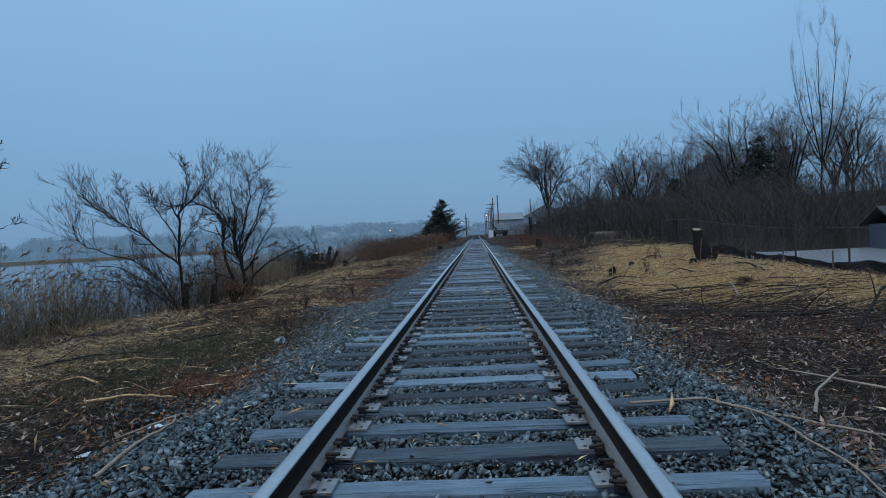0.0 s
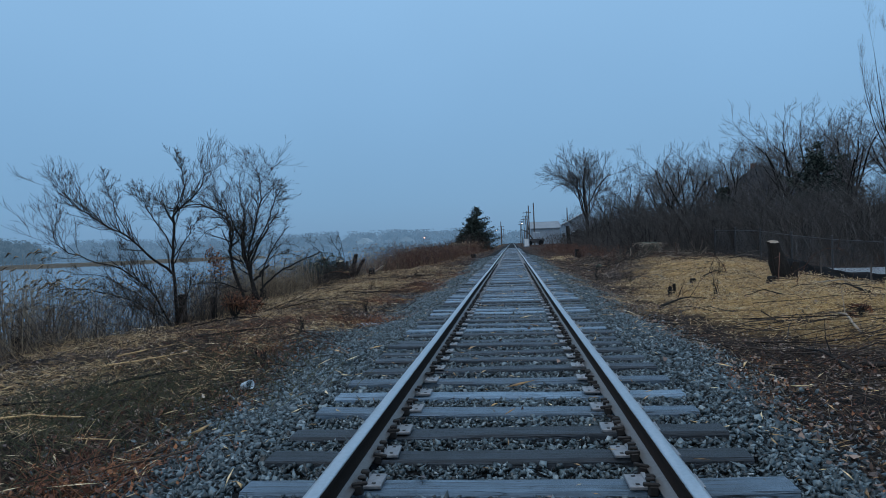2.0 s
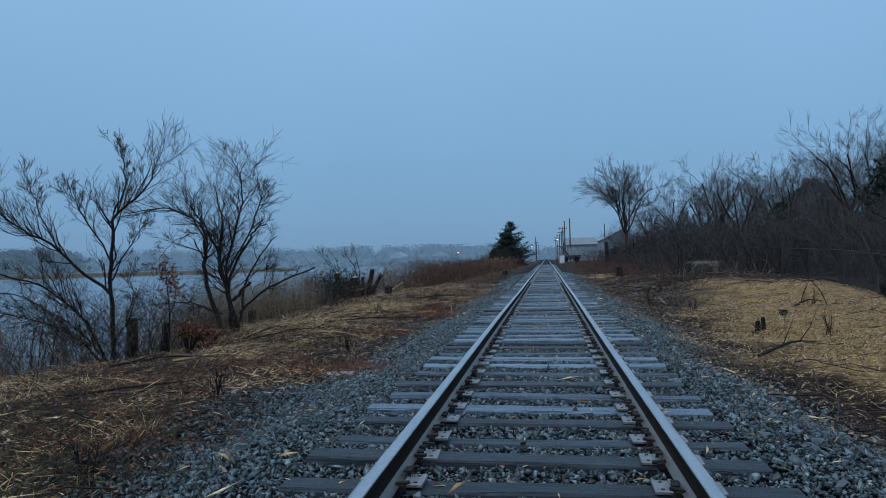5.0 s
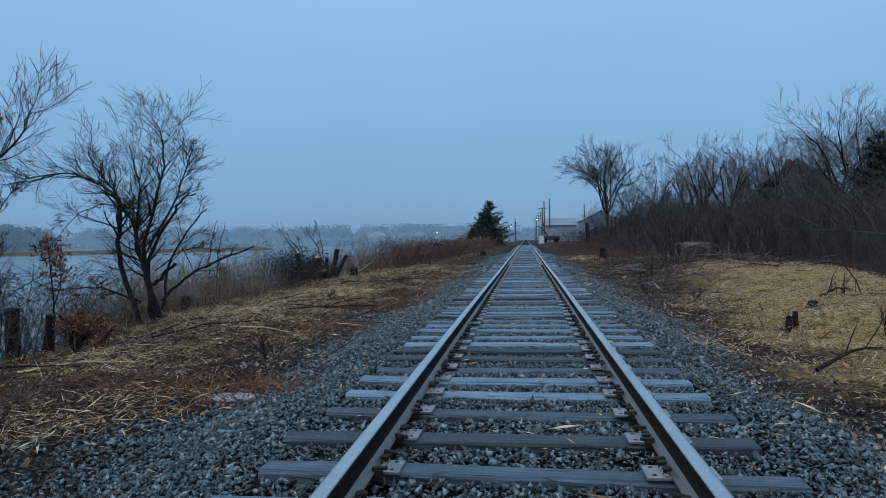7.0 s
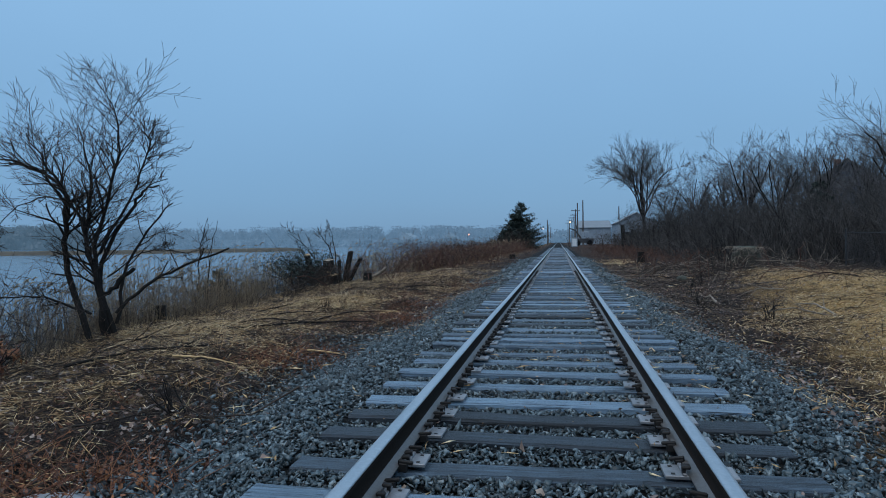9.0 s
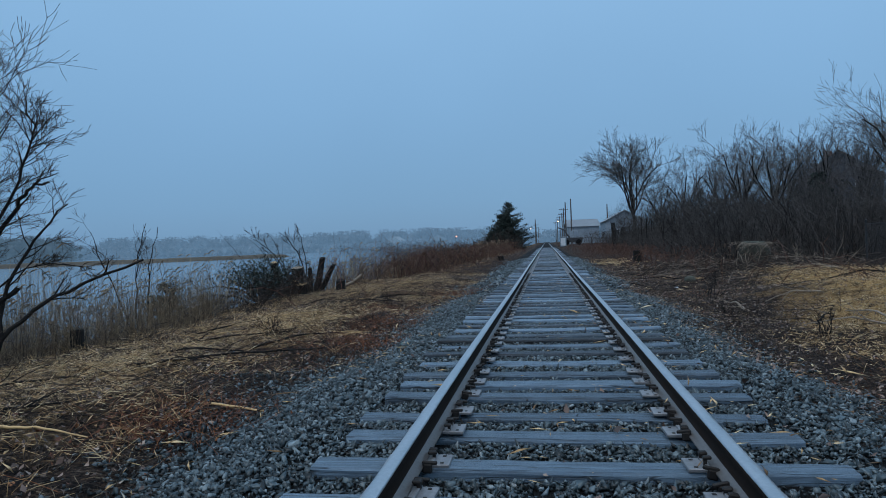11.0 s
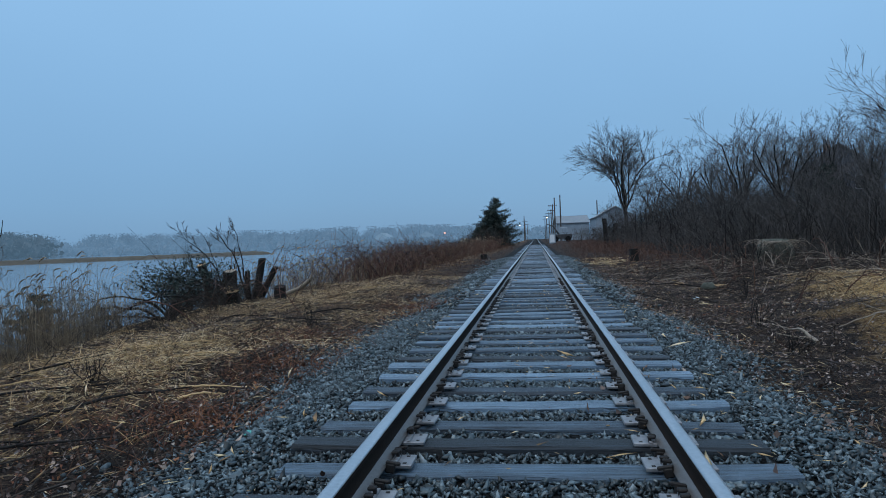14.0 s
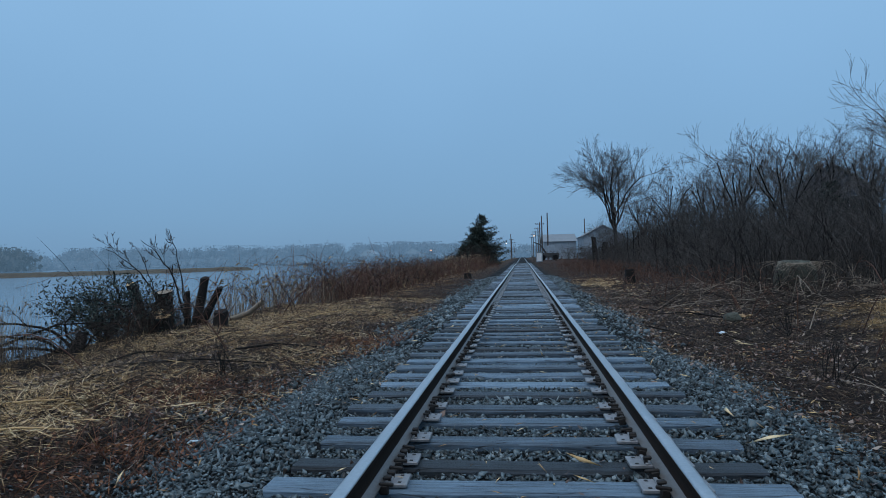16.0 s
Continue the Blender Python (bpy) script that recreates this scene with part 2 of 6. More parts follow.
# ---- materials ----
def ground_material():
    m, nt, b, g = start("ground", 0.9)
    pos = g.outputs["Position"]
    sep = nt.nodes.new("ShaderNodeSeparateXYZ")
    nt.links.new(pos, sep.inputs[0])
    fine = maths(nt, "ADD", maths(nt, "MULTIPLY", maths(nt, "SUBTRACT", noise_out(nt, pos, 32, 7, 0.8), 0.5), 1.9), 0.5)
    mid = noise_out(nt, pos, 3.5, 5, 0.65)
    big = noise_out(nt, pos, 0.6, 4, 0.6)
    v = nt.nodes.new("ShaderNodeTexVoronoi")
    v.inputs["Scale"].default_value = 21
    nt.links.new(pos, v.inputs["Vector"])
    # near-black cell edges paint the shade in the gaps between the drawn stones
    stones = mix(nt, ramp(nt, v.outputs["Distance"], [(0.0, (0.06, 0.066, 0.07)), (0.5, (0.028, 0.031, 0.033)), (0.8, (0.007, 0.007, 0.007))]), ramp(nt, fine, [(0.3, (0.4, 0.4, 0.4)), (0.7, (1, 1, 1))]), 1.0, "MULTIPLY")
    soil = ramp(nt, maths(nt, "ADD", maths(nt, "MULTIPLY", fine, 0.6), maths(nt, "MULTIPLY", mid, 0.4)),
                [(0.34, (0.006, 0.005, 0.005)), (0.46, (0.020, 0.014, 0.012)), (0.56, (0.075, 0.047, 0.034)), (0.66, (0.18, 0.118, 0.082)), (0.76, (0.32, 0.24, 0.16))])
    straw = ramp(nt, fine, [(0.24, (0.06, 0.030, 0.013)), (0.40, (0.38, 0.21, 0.080)), (0.56, (0.70, 0.44, 0.185)), (0.74, (0.88, 0.66, 0.36))])
    # tan wood chips: a patch in the clearing right of the track and thin streaks on the left bank
    px, py = sep.outputs["X"], sep.outputs["Y"]
    wob = maths(nt, "MULTIPLY", maths(nt, "SUBTRACT", big, 0.5), 5.0)
    xx = maths(nt, "ADD", px, wob)
    right = maths(nt, "MULTIPLY", maths(nt, "MULTIPLY", maths(nt, "MULTIPLY", maths(nt, "SUBTRACT", xx, maths(nt, "ADD", 2.1, maths(nt, "MULTIPLY", maths(nt, "MAXIMUM", maths(nt, "SUBTRACT", py, 14.0), 0.0), 0.17))), 0.8, True), maths(nt, "MULTIPLY", maths(nt, "SUBTRACT", 10.0, px), 1.5, True)),
                  maths(nt, "MULTIPLY", maths(nt, "MULTIPLY", maths(nt, "SUBTRACT", py, maths(nt, "ADD", 8.0, maths(nt, "MULTIPLY", maths(nt, "MAXIMUM", maths(nt, "SUBTRACT", 5.5, xx), 0.0), 1.4))), 0.6, True), maths(nt, "MULTIPLY", maths(nt, "SUBTRACT", 33.0, py), 0.3, True)))
    left = maths(nt, "MULTIPLY", maths(nt, "MULTIPLY", maths(nt, "SUBTRACT", -3.2, xx), 0.7, True), maths(nt, "MULTIPLY", maths(nt, "SUBTRACT", mid, 0.47), 5.0, True))
    patch = maths(nt, "MULTIPLY", maths(nt, "MAXIMUM", right, maths(nt, "MULTIPLY", left, 0.6)), maths(nt, "MULTIPLY", maths(nt, "SUBTRACT", mid, 0.30), 5.0, True))
    cover = mix(nt, soil, straw, patch)
    axx = maths(nt, "ADD", maths(nt, "ABSOLUTE", maths(nt, "ADD", px, 0.25)), maths(nt, "MULTIPLY", maths(nt, "SUBTRACT", mid, 0.5), 1.2))
    bed = maths(nt, "MULTIPLY", maths(nt, "SUBTRACT", 2.25, axx), 2.5, True)
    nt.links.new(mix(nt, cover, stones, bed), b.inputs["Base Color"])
    bump(nt, b, maths(nt, "ADD", fine, maths(nt, "MULTIPLY", mid, 0.7)), 0.9, 0.06)
    return m


def steel(name, stops, rough, metal, scale=40):
    m, nt, b, g = start(name, rough, metal)
    f = noise_out(nt, g.outputs["Position"], scale, 5, 0.7)
    f2 = noise_out(nt, g.outputs["Position"], 3, 4, 0.6, (6, 0.5, 6))
    nt.links.new(ramp(nt, maths(nt, "ADD", maths(nt, "MULTIPLY", f, 0.5), maths(nt, "MULTIPLY", f2, 0.5)), stops), b.inputs["Base Color"])
    r = nt.nodes.new("ShaderNodeMapRange")
    r.inputs["To Min"].default_value, r.inputs["To Max"].default_value = rough - 0.1, rough + 0.15
    nt.links.new(f2, r.inputs["Value"])
    nt.links.new(r.outputs[0], b.inputs["Roughness"])
    bump(nt, b, f, 0.25, 0.003)
    return m


def tie_material():
    m, nt, b, g = start("creosoted_wood", 0.5)
    co = nt.nodes.new("ShaderNodeTexCoord").outputs["Object"]
    rnd = nt.nodes.new("ShaderNodeObjectInfo").outputs["Random"]
    shift = nt.nodes.new("ShaderNodeCombineXYZ")
    nt.links.new(maths(nt, "MULTIPLY", rnd, 37.0), shift.inputs[0])
    nt.links.new(maths(nt, "MULTIPLY", rnd, 11.0), shift.inputs[1])
    ad = nt.nodes.new("ShaderNodeVectorMath")
    nt.links.new(co, ad.inputs[0])
    nt.links.new(shift.outputs[0], ad.inputs[1])
    grain = noise_out(nt, ad.outputs[0], 16, 8, 0.8, (0.10, 3.6, 2.0))
    blotch = noise_out(nt, ad.outputs[0], 3.0, 4, 0.6)
    wide = maths(nt, "ADD", maths(nt, "MULTIPLY", maths(nt, "SUBTRACT", grain, 0.5), 2.4), 0.5)
    f = maths(nt, "ADD", maths(nt, "MULTIPLY", wide, 0.36), maths(nt, "ADD", maths(nt, "MULTIPLY", blotch, 0.25), maths(nt, "MULTIPLY", rnd, 0.42)))
    crack = noise_out(nt, ad.outputs[0], 9, 3, 0.5, (0.10, 3.0, 1.0))
    split = ramp(nt, crack, [(0.485, (1, 1, 1)), (0.5, (0.12, 0.12, 0.12)), (0.515, (1, 1, 1))])
    nt.links.new(mix(nt, ramp(nt, f, [(0.25, (0.010, 0.012, 0.014)), (0.42, (0.034, 0.047, 0.062)), (0.58, (0.095, 0.142, 0.19)), (0.78, (0.22, 0.325, 0.43))]), split, 1.0, "MULTIPLY"), b.inputs["Base Color"])
    r = nt.nodes.new("ShaderNodeMapRange")
    r.inputs["To Min"].default_value, r.inputs["To Max"].default_value = 0.58, 0.32
    nt.links.new(rnd, r.inputs["Value"])
    nt.links.new(r.outputs[0], b.inputs["Roughness"])
    bump(nt, b, maths(nt, "ADD", grain, maths(nt, "MULTIPLY", split, 0.25)), 0.9, 0.014)
    return m


M_GROUND = ground_material()
M_STONE = plain("crushed_stone", [(0.18, (0.008, 0.011, 0.012)), (0.40, (0.027, 0.038, 0.042)), (0.58, (0.066, 0.093, 0.104)), (0.73, (0.16, 0.21, 0.232)), (0.87, (0.42, 0.47, 0.48))], 30, 0.36, vary="island", bumps=0.35)
M_RAILTOP = steel("worn_rail_steel", [(0.3, (0.42, 0.43, 0.44)), (0.7, (0.62, 0.63, 0.65))], 0.34, 0.9)
M_RAIL = steel("rusted_rail_steel", [(0.25, (0.009, 0.006, 0.005)), (0.6, (0.022, 0.014, 0.010)), (0.8, (0.05, 0.03, 0.02))], 0.85, 0.0)
M_RAILFOOT = steel("pale_rail_foot", [(0.25, (0.10, 0.085, 0.075)), (0.7, (0.22, 0.20, 0.19))], 0.42, 0.3)
M_PLATE = steel("tie_plate_steel", [(0.25, (0.12, 0.115, 0.115)), (0.7, (0.36, 0.37, 0.39))], 0.42, 0.35, 25)
M_SPIKE = steel("spike_steel", [(0.25, (0.006, 0.005, 0.005)), (0.7, (0.018, 0.014, 0.012))], 0.65, 0.1)
M_TIE = tie_material()
M_BARK = plain("dark_bark", [(0.3, (0.010, 0.009, 0.008)), (0.55, (0.026, 0.022, 0.020)), (0.78, (0.06, 0.052, 0.047))], 22, 0.85, stretch=(3, 3, 0.6))
M_TWIG = plain("bare_twigs", [(0.2, (0.025, 0.020, 0.018)), (0.5, (0.055, 0.042, 0.035)), (0.85, (0.10, 0.078, 0.064))], 5, 0.85, bumps=0, vary="island")
M_THICKET = plain("grey_bare_branches", [(0.2, (0.055, 0.052, 0.054)), (0.5, (0.105, 0.098, 0.098)), (0.85, (0.19, 0.18, 0.175))], 5, 0.85, bumps=0, vary="island")
M_BRUSH = plain("dull_brown_brush", [(0.2, (0.024, 0.021, 0.021)), (0.5, (0.054, 0.047, 0.044)), (0.85, (0.110, 0.097, 0.088))], 5, 0.85, bumps=0, vary="island")
M_REDTWIG = plain("reddish_stems", [(0.2, (0.05, 0.022, 0.016)), (0.5, (0.10, 0.045, 0.030)), (0.85, (0.17, 0.085, 0.05))], 5, 0.85, bumps=0, vary="island")
M_REED = plain("dry_reed", [(0.15, (0.055, 0.038, 0.026)), (0.5, (0.17, 0.118, 0.074)), (0.85, (0.40, 0.30, 0.19))], 4, 0.8, bumps=0, vary="island")
M_STRAW = plain("wood_chips", [(0.15, (0.06, 0.032, 0.016)), (0.36, (0.30, 0.17, 0.07)), (0.58, (0.68, 0.44, 0.20)), (0.82, (0.90, 0.72, 0.45))], 12, 0.6, bumps=0.2, vary="island")
M_LEAF = plain("fallen_leaves", [(0.14, (0.016, 0.011, 0.010)), (0.4, (0.095, 0.060, 0.048)), (0.65, (0.25, 0.162, 0.122)), (0.88, (0.56, 0.47, 0.38))], 12, 0.42, bumps=0.2, vary="island")
M_EVERGREEN = plain("evergreen_needles", [(0.15, (0.016, 0.023, 0.022)), (0.5, (0.040, 0.053, 0.047)), (0.85, (0.090, 0.104, 0.088))], 3, 0.8, bumps=0, vary="island")
M_GREENGRASS = plain("green_grass", [(0.15, (0.024, 0.030, 0.013)), (0.5, (0.056, 0.058, 0.026)), (0.85, (0.13, 0.118, 0.06))], 3, 0.8, bumps=0, vary="island")
M_RUSTLEAF = plain("rust_leaves", [(0.15, (0.05, 0.018, 0.011)), (0.5, (0.16, 0.056, 0.028)), (0.85, (0.36, 0.15, 0.058))], 5, 0.75, bumps=0, vary="island")
M_CUT = plain("cut_wood", [(0.3, (0.32, 0.19, 0.09)), (0.6, (0.50, 0.33, 0.17)), (0.8, (0.62, 0.46, 0.27))], 18, 0.8)
M_OLDCUT = plain("weathered_cut_wood", [(0.3, (0.20, 0.15, 0.11)), (0.7, (0.38, 0.31, 0.24))], 18, 0.8)
M_ROCK = plain("boulder_stone", [(0.3, (0.04, 0.045, 0.034)), (0.5, (0.075, 0.08, 0.062)), (0.7, (0.13, 0.135, 0.11))], 6, 0.85, bumps=0.8, dist=0.05)
M_CONCRETE = plain("pale_concrete", [(0.3, (0.22, 0.24, 0.26)), (0.7, (0.34, 0.36, 0.39))], 3, 0.35, bumps=0.05)
M_BLACK = plain("black_fabric", [(0.3, (0.006, 0.006, 0.007)), (0.7, (0.014, 0.014, 0.015))], 9, 0.95)
M_GALV = plain("dark_painted_steel", [(0.3, (0.03, 0.03, 0.032)), (0.7, (0.07, 0.07, 0.075))], 12, 0.5, 0.4)
M_WALL = plain("pale_metal_siding", [(0.3, (0.20, 0.235, 0.27)), (0.7, (0.31, 0.355, 0.40))], 0.8, 0.6, bumps=0.1)
M_ROOF = plain("grey_roofing", [(0.3, (0.16, 0.18, 0.20)), (0.7, (0.26, 0.28, 0.30))], 1.5, 0.6, bumps=0.1)
M_SHINGLE = plain("dark_shingles", [(0.3, (0.03, 0.03, 0.033)), (0.7, (0.07, 0.07, 0.075))], 6, 0.85)
M_WHITE = plain("white_paint", [(0.3, (0.62, 0.63, 0.64)), (0.7, (0.8, 0.8, 0.8))], 3, 0.5, bumps=0.05)
M_BRICK = plain("chimney_brick", [(0.3, (0.12, 0.06, 0.045)), (0.7, (0.22, 0.12, 0.09))], 9, 0.85)
M_GLASS = plain("window_glass", [(0.3, (0.03, 0.035, 0.04)), (0.7, (0.05, 0.055, 0.06))], 1, 0.08, bumps=0)
M_PLASTIC = plain("pale_blue_plastic", [(0.3, (0.45, 0.55, 0.62)), (0.7, (0.62, 0.70, 0.75))], 30, 0.35, bumps=0.15)
M_POLE = plain("weathered_pole_wood", [(0.3, (0.06, 0.05, 0.045)), (0.7, (0.12, 0.10, 0.09))], 5, 0.85)
M_BLUESHED = plain("blue_grey_panel", [(0.3, (0.05, 0.07, 0.10)), (0.7, (0.08, 0.11, 0.15))], 3, 0.55, bumps=0.1)


def lamp_material(name, color, strength):
    m = bpy.data.materials.new(name)
    m.use_nodes = True
    b = m.node_tree.nodes["Principled BSDF"]
    b.inputs["Emission Color"].default_value, b.inputs["Emission Strength"].default_value = (*color, 1), strength
    return m


M_ORANGE = lamp_material("sodium_lamp", (1.0, 0.25, 0.02), 1.2)
M_WARM = lamp_material("warm_lamp", (1.0, 0.70, 0.36), 2.2)


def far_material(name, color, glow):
    """Plain backdrop for woods hundreds of metres off: mist painted in as glowing colour."""
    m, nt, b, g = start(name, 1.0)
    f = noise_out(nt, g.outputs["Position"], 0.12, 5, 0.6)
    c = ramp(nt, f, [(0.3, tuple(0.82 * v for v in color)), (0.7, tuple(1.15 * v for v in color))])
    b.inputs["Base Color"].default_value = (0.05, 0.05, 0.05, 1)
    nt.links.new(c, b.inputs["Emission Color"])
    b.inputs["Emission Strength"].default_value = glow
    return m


# Mist over the far shore is painted into these glowing colours, houses included.
M_FAR = far_material("far_woods_painted_mist", (0.105, 0.200, 0.318), 0.8)
M_MIST = far_material("far_houses_painted_mist", (0.15, 0.265, 0.40), 0.8)
M_FARDARK = far_material("nearer_woods_painted_mist", (0.065, 0.122, 0.185), 0.8)


def water_material():
    m, nt, b, g = start("river_water", 0.12)
    b.inputs["Base Color"].default_value = (0.09, 0.13, 0.17, 1)
    b.inputs["IOR"].default_value = 1.33
    f = noise_out(nt, g.outputs["Position"], 2.2, 4, 0.6, (1.0, 1.6, 1.0))
    bump(nt, b, f, 0.16, 0.05)
    return m


M_WATER = water_material()
for m_ in (M_RAIL, M_BARK, M_TWIG, M_THICKET, M_BLACK, M_EVERGREEN, M_GROUND):
    m_.node_tree.nodes["Principled BSDF"].inputs["Specular IOR Level"].default_value = 0.15

# ---- ground and water ----
def sheet(xs, ys, name, mat):
    X, Y = np.meshgrid(xs, ys)
    rough = smoothstep(np.abs(X), 2.2, 2.8) * (1 - smoothstep(np.abs(X), 9.0, 10.0))
    Z = ground_z(X, Y) + rough * 0.035 * (vnoise(X, Y, 0.17, 3) - 0.6)
    V = np.stack([X, Y, Z], -1).reshape(-1, 3)
    a, b = len(xs), len(ys)
    i = (np.arange(b - 1)[:, None] * a + np.arange(a - 1)[None, :]).ravel()
    return fast_mesh(name, V, np.stack([i, i + 1, i + a + 1, i + a], -1), mat, smooth=True)


gx = np.concatenate([[-3000, -1200, -600, -520, -490, -460, -430, -300, -150, -80, -45, -28, -20], np.arange(-16, -9, 0.25), np.arange(-9, 9, 0.11), np.arange(9, 14.01, 0.25), [16, 19, 23, 28, 34, 40, 46, 60, 90, 160, 400, 1200, 3000]])
gy = np.concatenate([[-2000, -600, -150, -50, -20], np.arange(-8, -1, 0.4), np.arange(-1, 32, 0.11), np.arange(32, 45, 0.2), np.arange(45, 90, 0.6), np.arange(90, 200, 4), [220, 260, 320, 380, 400, 430, 520, 900, 1800, 3500]])
tagged(sheet(gx, gy, "ground", M_GROUND), "leaf-strewn bank with crushed stone, soil and tan wood chips", "ground", kind="structure")
bm = bmesh.new()
bmesh.ops.create_grid(bm, x_segments=8, y_segments=8, size=0.5, matrix=Matrix.Translation((-245, 100, -1.0)) @ Matrix.Diagonal((480, 800, 1, 1)))
tagged(part("water", bm, M_WATER), "calm grey-blue river water reflecting the dusk sky", "water", kind="structure")

# ---- railway track ----
track = thing("railway_track", 0, 0, 0, "single railway track on weathered wooden ties in grey ballast", "railway track", kind="structure")
RAIL_X = 0.7525


def rail_section(sx):
    """Corners of a flat-bottomed rail, foot at the plate, head on top."""
    half = [(0.066, 0.022), (0.066, 0.031), (0.020, 0.048), (0.009, 0.062), (0.009, 0.118), (0.030, 0.132), (0.034, 0.140), (0.034, 0.161), (0.029, 0.168), (0.015, 0.1705)]
    return [(sx + a, z) for a, z in half] + [(sx - a, z) for a, z in reversed(half)]


def rail(sx, name):
    ys = np.concatenate([np.arange(-8, 60, 1.0), np.arange(60, 420, 8.0)])
    sec = rail_section(sx)
    k = len(sec)
    V, F = [], []
    for y in ys:
        dx, dz = 0.006 * math.sin(y * 0.31 + sx), 0.004 * math.sin(y * 0.17 + 2 * sx)
        V += [(x + dx, y, z + dz) for x, z in sec]
    for i in range(len(ys) - 1):
        for j in range(k):
            F.append((i * k + j, (i + 1) * k + j, (i + 1) * k + (j + 1) % k, i * k + (j + 1) % k))
    ob = fast_mesh(name, V, F, M_RAIL, track, label="long steel rail with a bright worn head and rusty web")
    ob.data.materials.append(M_RAILTOP)
    ob.data.materials.append(M_RAILFOOT)
    idx = []
    for i in range(len(ys) - 1):
        for j in range(k):
            zs = (sec[j][1], sec[(j + 1) % k][1])
            idx.append(1 if min(zs) >= 0.1605 else 2 if max(zs) <= 0.0485 else 0)
    ob.data.polygons.foreach_set("material_index", idx)
    return ob


rail(-RAIL_X, "rail")
rail(RAIL_X, "rail")

TIE_EDGES = [-0.72, -0.22, 0.27, 0.76, 1.25, 1.73, 2.21, 2.70, 3.14, 3.55, 3.96, 4.42, 4.88, 5.34, 5.87, 6.38, 6.88, 7.42, 7.93, 8.39, 8.87, 9.30, 9.80, 10.22, 10.72, 11.27, 11.84,
             12.39, 12.86, 13.36, 13.88, 14.34, 14.80, 15.36, 15.83, 16.43, 16.89, 17.41, 17.84, 18.27, 18.86, 19.41, 19.91, 20.30, 20.72, 21.22, 21.72, 22.22, 22.72, 23.11, 23.58, 24.12, 24.50, 25.09, 25.55, 25.98, 26.44]
rt = random.Random(5)
while TIE_EDGES[-1] < 120:
    TIE_EDGES.append(TIE_EDGES[-1] + rt.uniform(0.44, 0.55))
TIE_EDGES = [-0.72 - 0.5 * k for k in range(12, 0, -1)] + TIE_EDGES


def tie_mesh(k):
    """A worn sawn tie: chamfered long edges, uneven top and split ends."""
    r = random.Random(k)
    n = 7
    V, F = [], []
    L, W, H = 1.30, r.uniform(0.082, 0.098), 0.17
    for i in range(n):
        x = -L + 2 * L * i / (n - 1) + (r.uniform(-0.02, 0.02) if 0 < i < n - 1 else r.uniform(-0.03, 0.03))
        zt, w = r.uniform(-0.008, 0.004), W + r.uniform(-0.008, 0.006)
        c = r.uniform(0.008, 0.02)
        V += [(x, -w, -H), (x, -w, zt - c), (x, -w + c, zt), (x, r.uniform(-0.02, 0.02), zt + r.uniform(-0.005, 0.003)), (x, w - c, zt), (x, w, zt - c), (x, w, -H)]
    for i in range(n - 1):
        for j in range(6):
            a = i * 7 + j
            F.append((a, a + 1, a + 8, a + 7))
    for e in (0, (n - 1) * 7):
        q = [(e, e + 1, e + 2, e + 3), (e, e + 3, e + 4, e + 5), (e, e + 5, e + 6, e + 6)]
        for a in q[:2]:
            F.append(a if e else a[::-1])
    me = bpy.data.meshes.new("tie")
    me.from_pydata(V, [], F)
    me.materials.append(M_TIE)
    return me


TIES = [tie_mesh(k) for k in range(7)]
tie_y = []
for i, e in enumerate(TIE_EDGES):
    if e > 118:
        break
    y = e + 0.094
    tie_y.append(y)
    o = new("tie", TIES[rt.randrange(7)])
    o.parent = track
    sink = -0.014 if rt.random() < 0.25 else 0.0
    o.matrix_basis = pose(rt.uniform(-0.035, 0.035), y, sink + rt.uniform(-0.006, 0.004), rt.uniform(-1, 1), rt.uniform(-0.3, 0.3), rt.uniform(-0.8, 0.8) + (180 if rt.random() < 0.5 else 0))


def plate_mesh():
    """Rolled tie plate: thin bed and two shoulders; its square holes are separate dark patches."""
    bm = box_bm(0.335, 0.172, 0.018, (0, 0, 0.009), 0.003)
    for s in (-1, 1):
        box_bm(0.02, 0.170, 0.012, (s * 0.078, 0, 0.022), 0.003, bm)
    me = bpy.data.meshes.new("tie_plate")
    bm.to_mesh(me)
    bm.free()
    me.materials.append(M_PLATE)
    return me


def spike_mesh():
    """Cut spike: square shank and an offset domed head that grips the rail foot."""
    bm = box_bm(0.016, 0.016, 0.05, (0, 0, 0.012))
    box_bm(0.042, 0.032, 0.016, (-0.010, 0, 0.043), 0.005, bm)
    me = bpy.data.meshes.new("spike")
    bm.to_mesh(me)
    bm.free()
    me.materials.append(M_SPIKE)
    return me


# Thin dark square laid on the plate to paint the shade of a spike hole.
def hole_shade_mesh():
    bm = box_bm(0.018, 0.018, 0.002, (0, 0, 0.0195))
    me = bpy.data.meshes.new("hole_shade")
    bm.to_mesh(me)
    bm.free()
    me.materials.append(M_SPIKE)
    return me


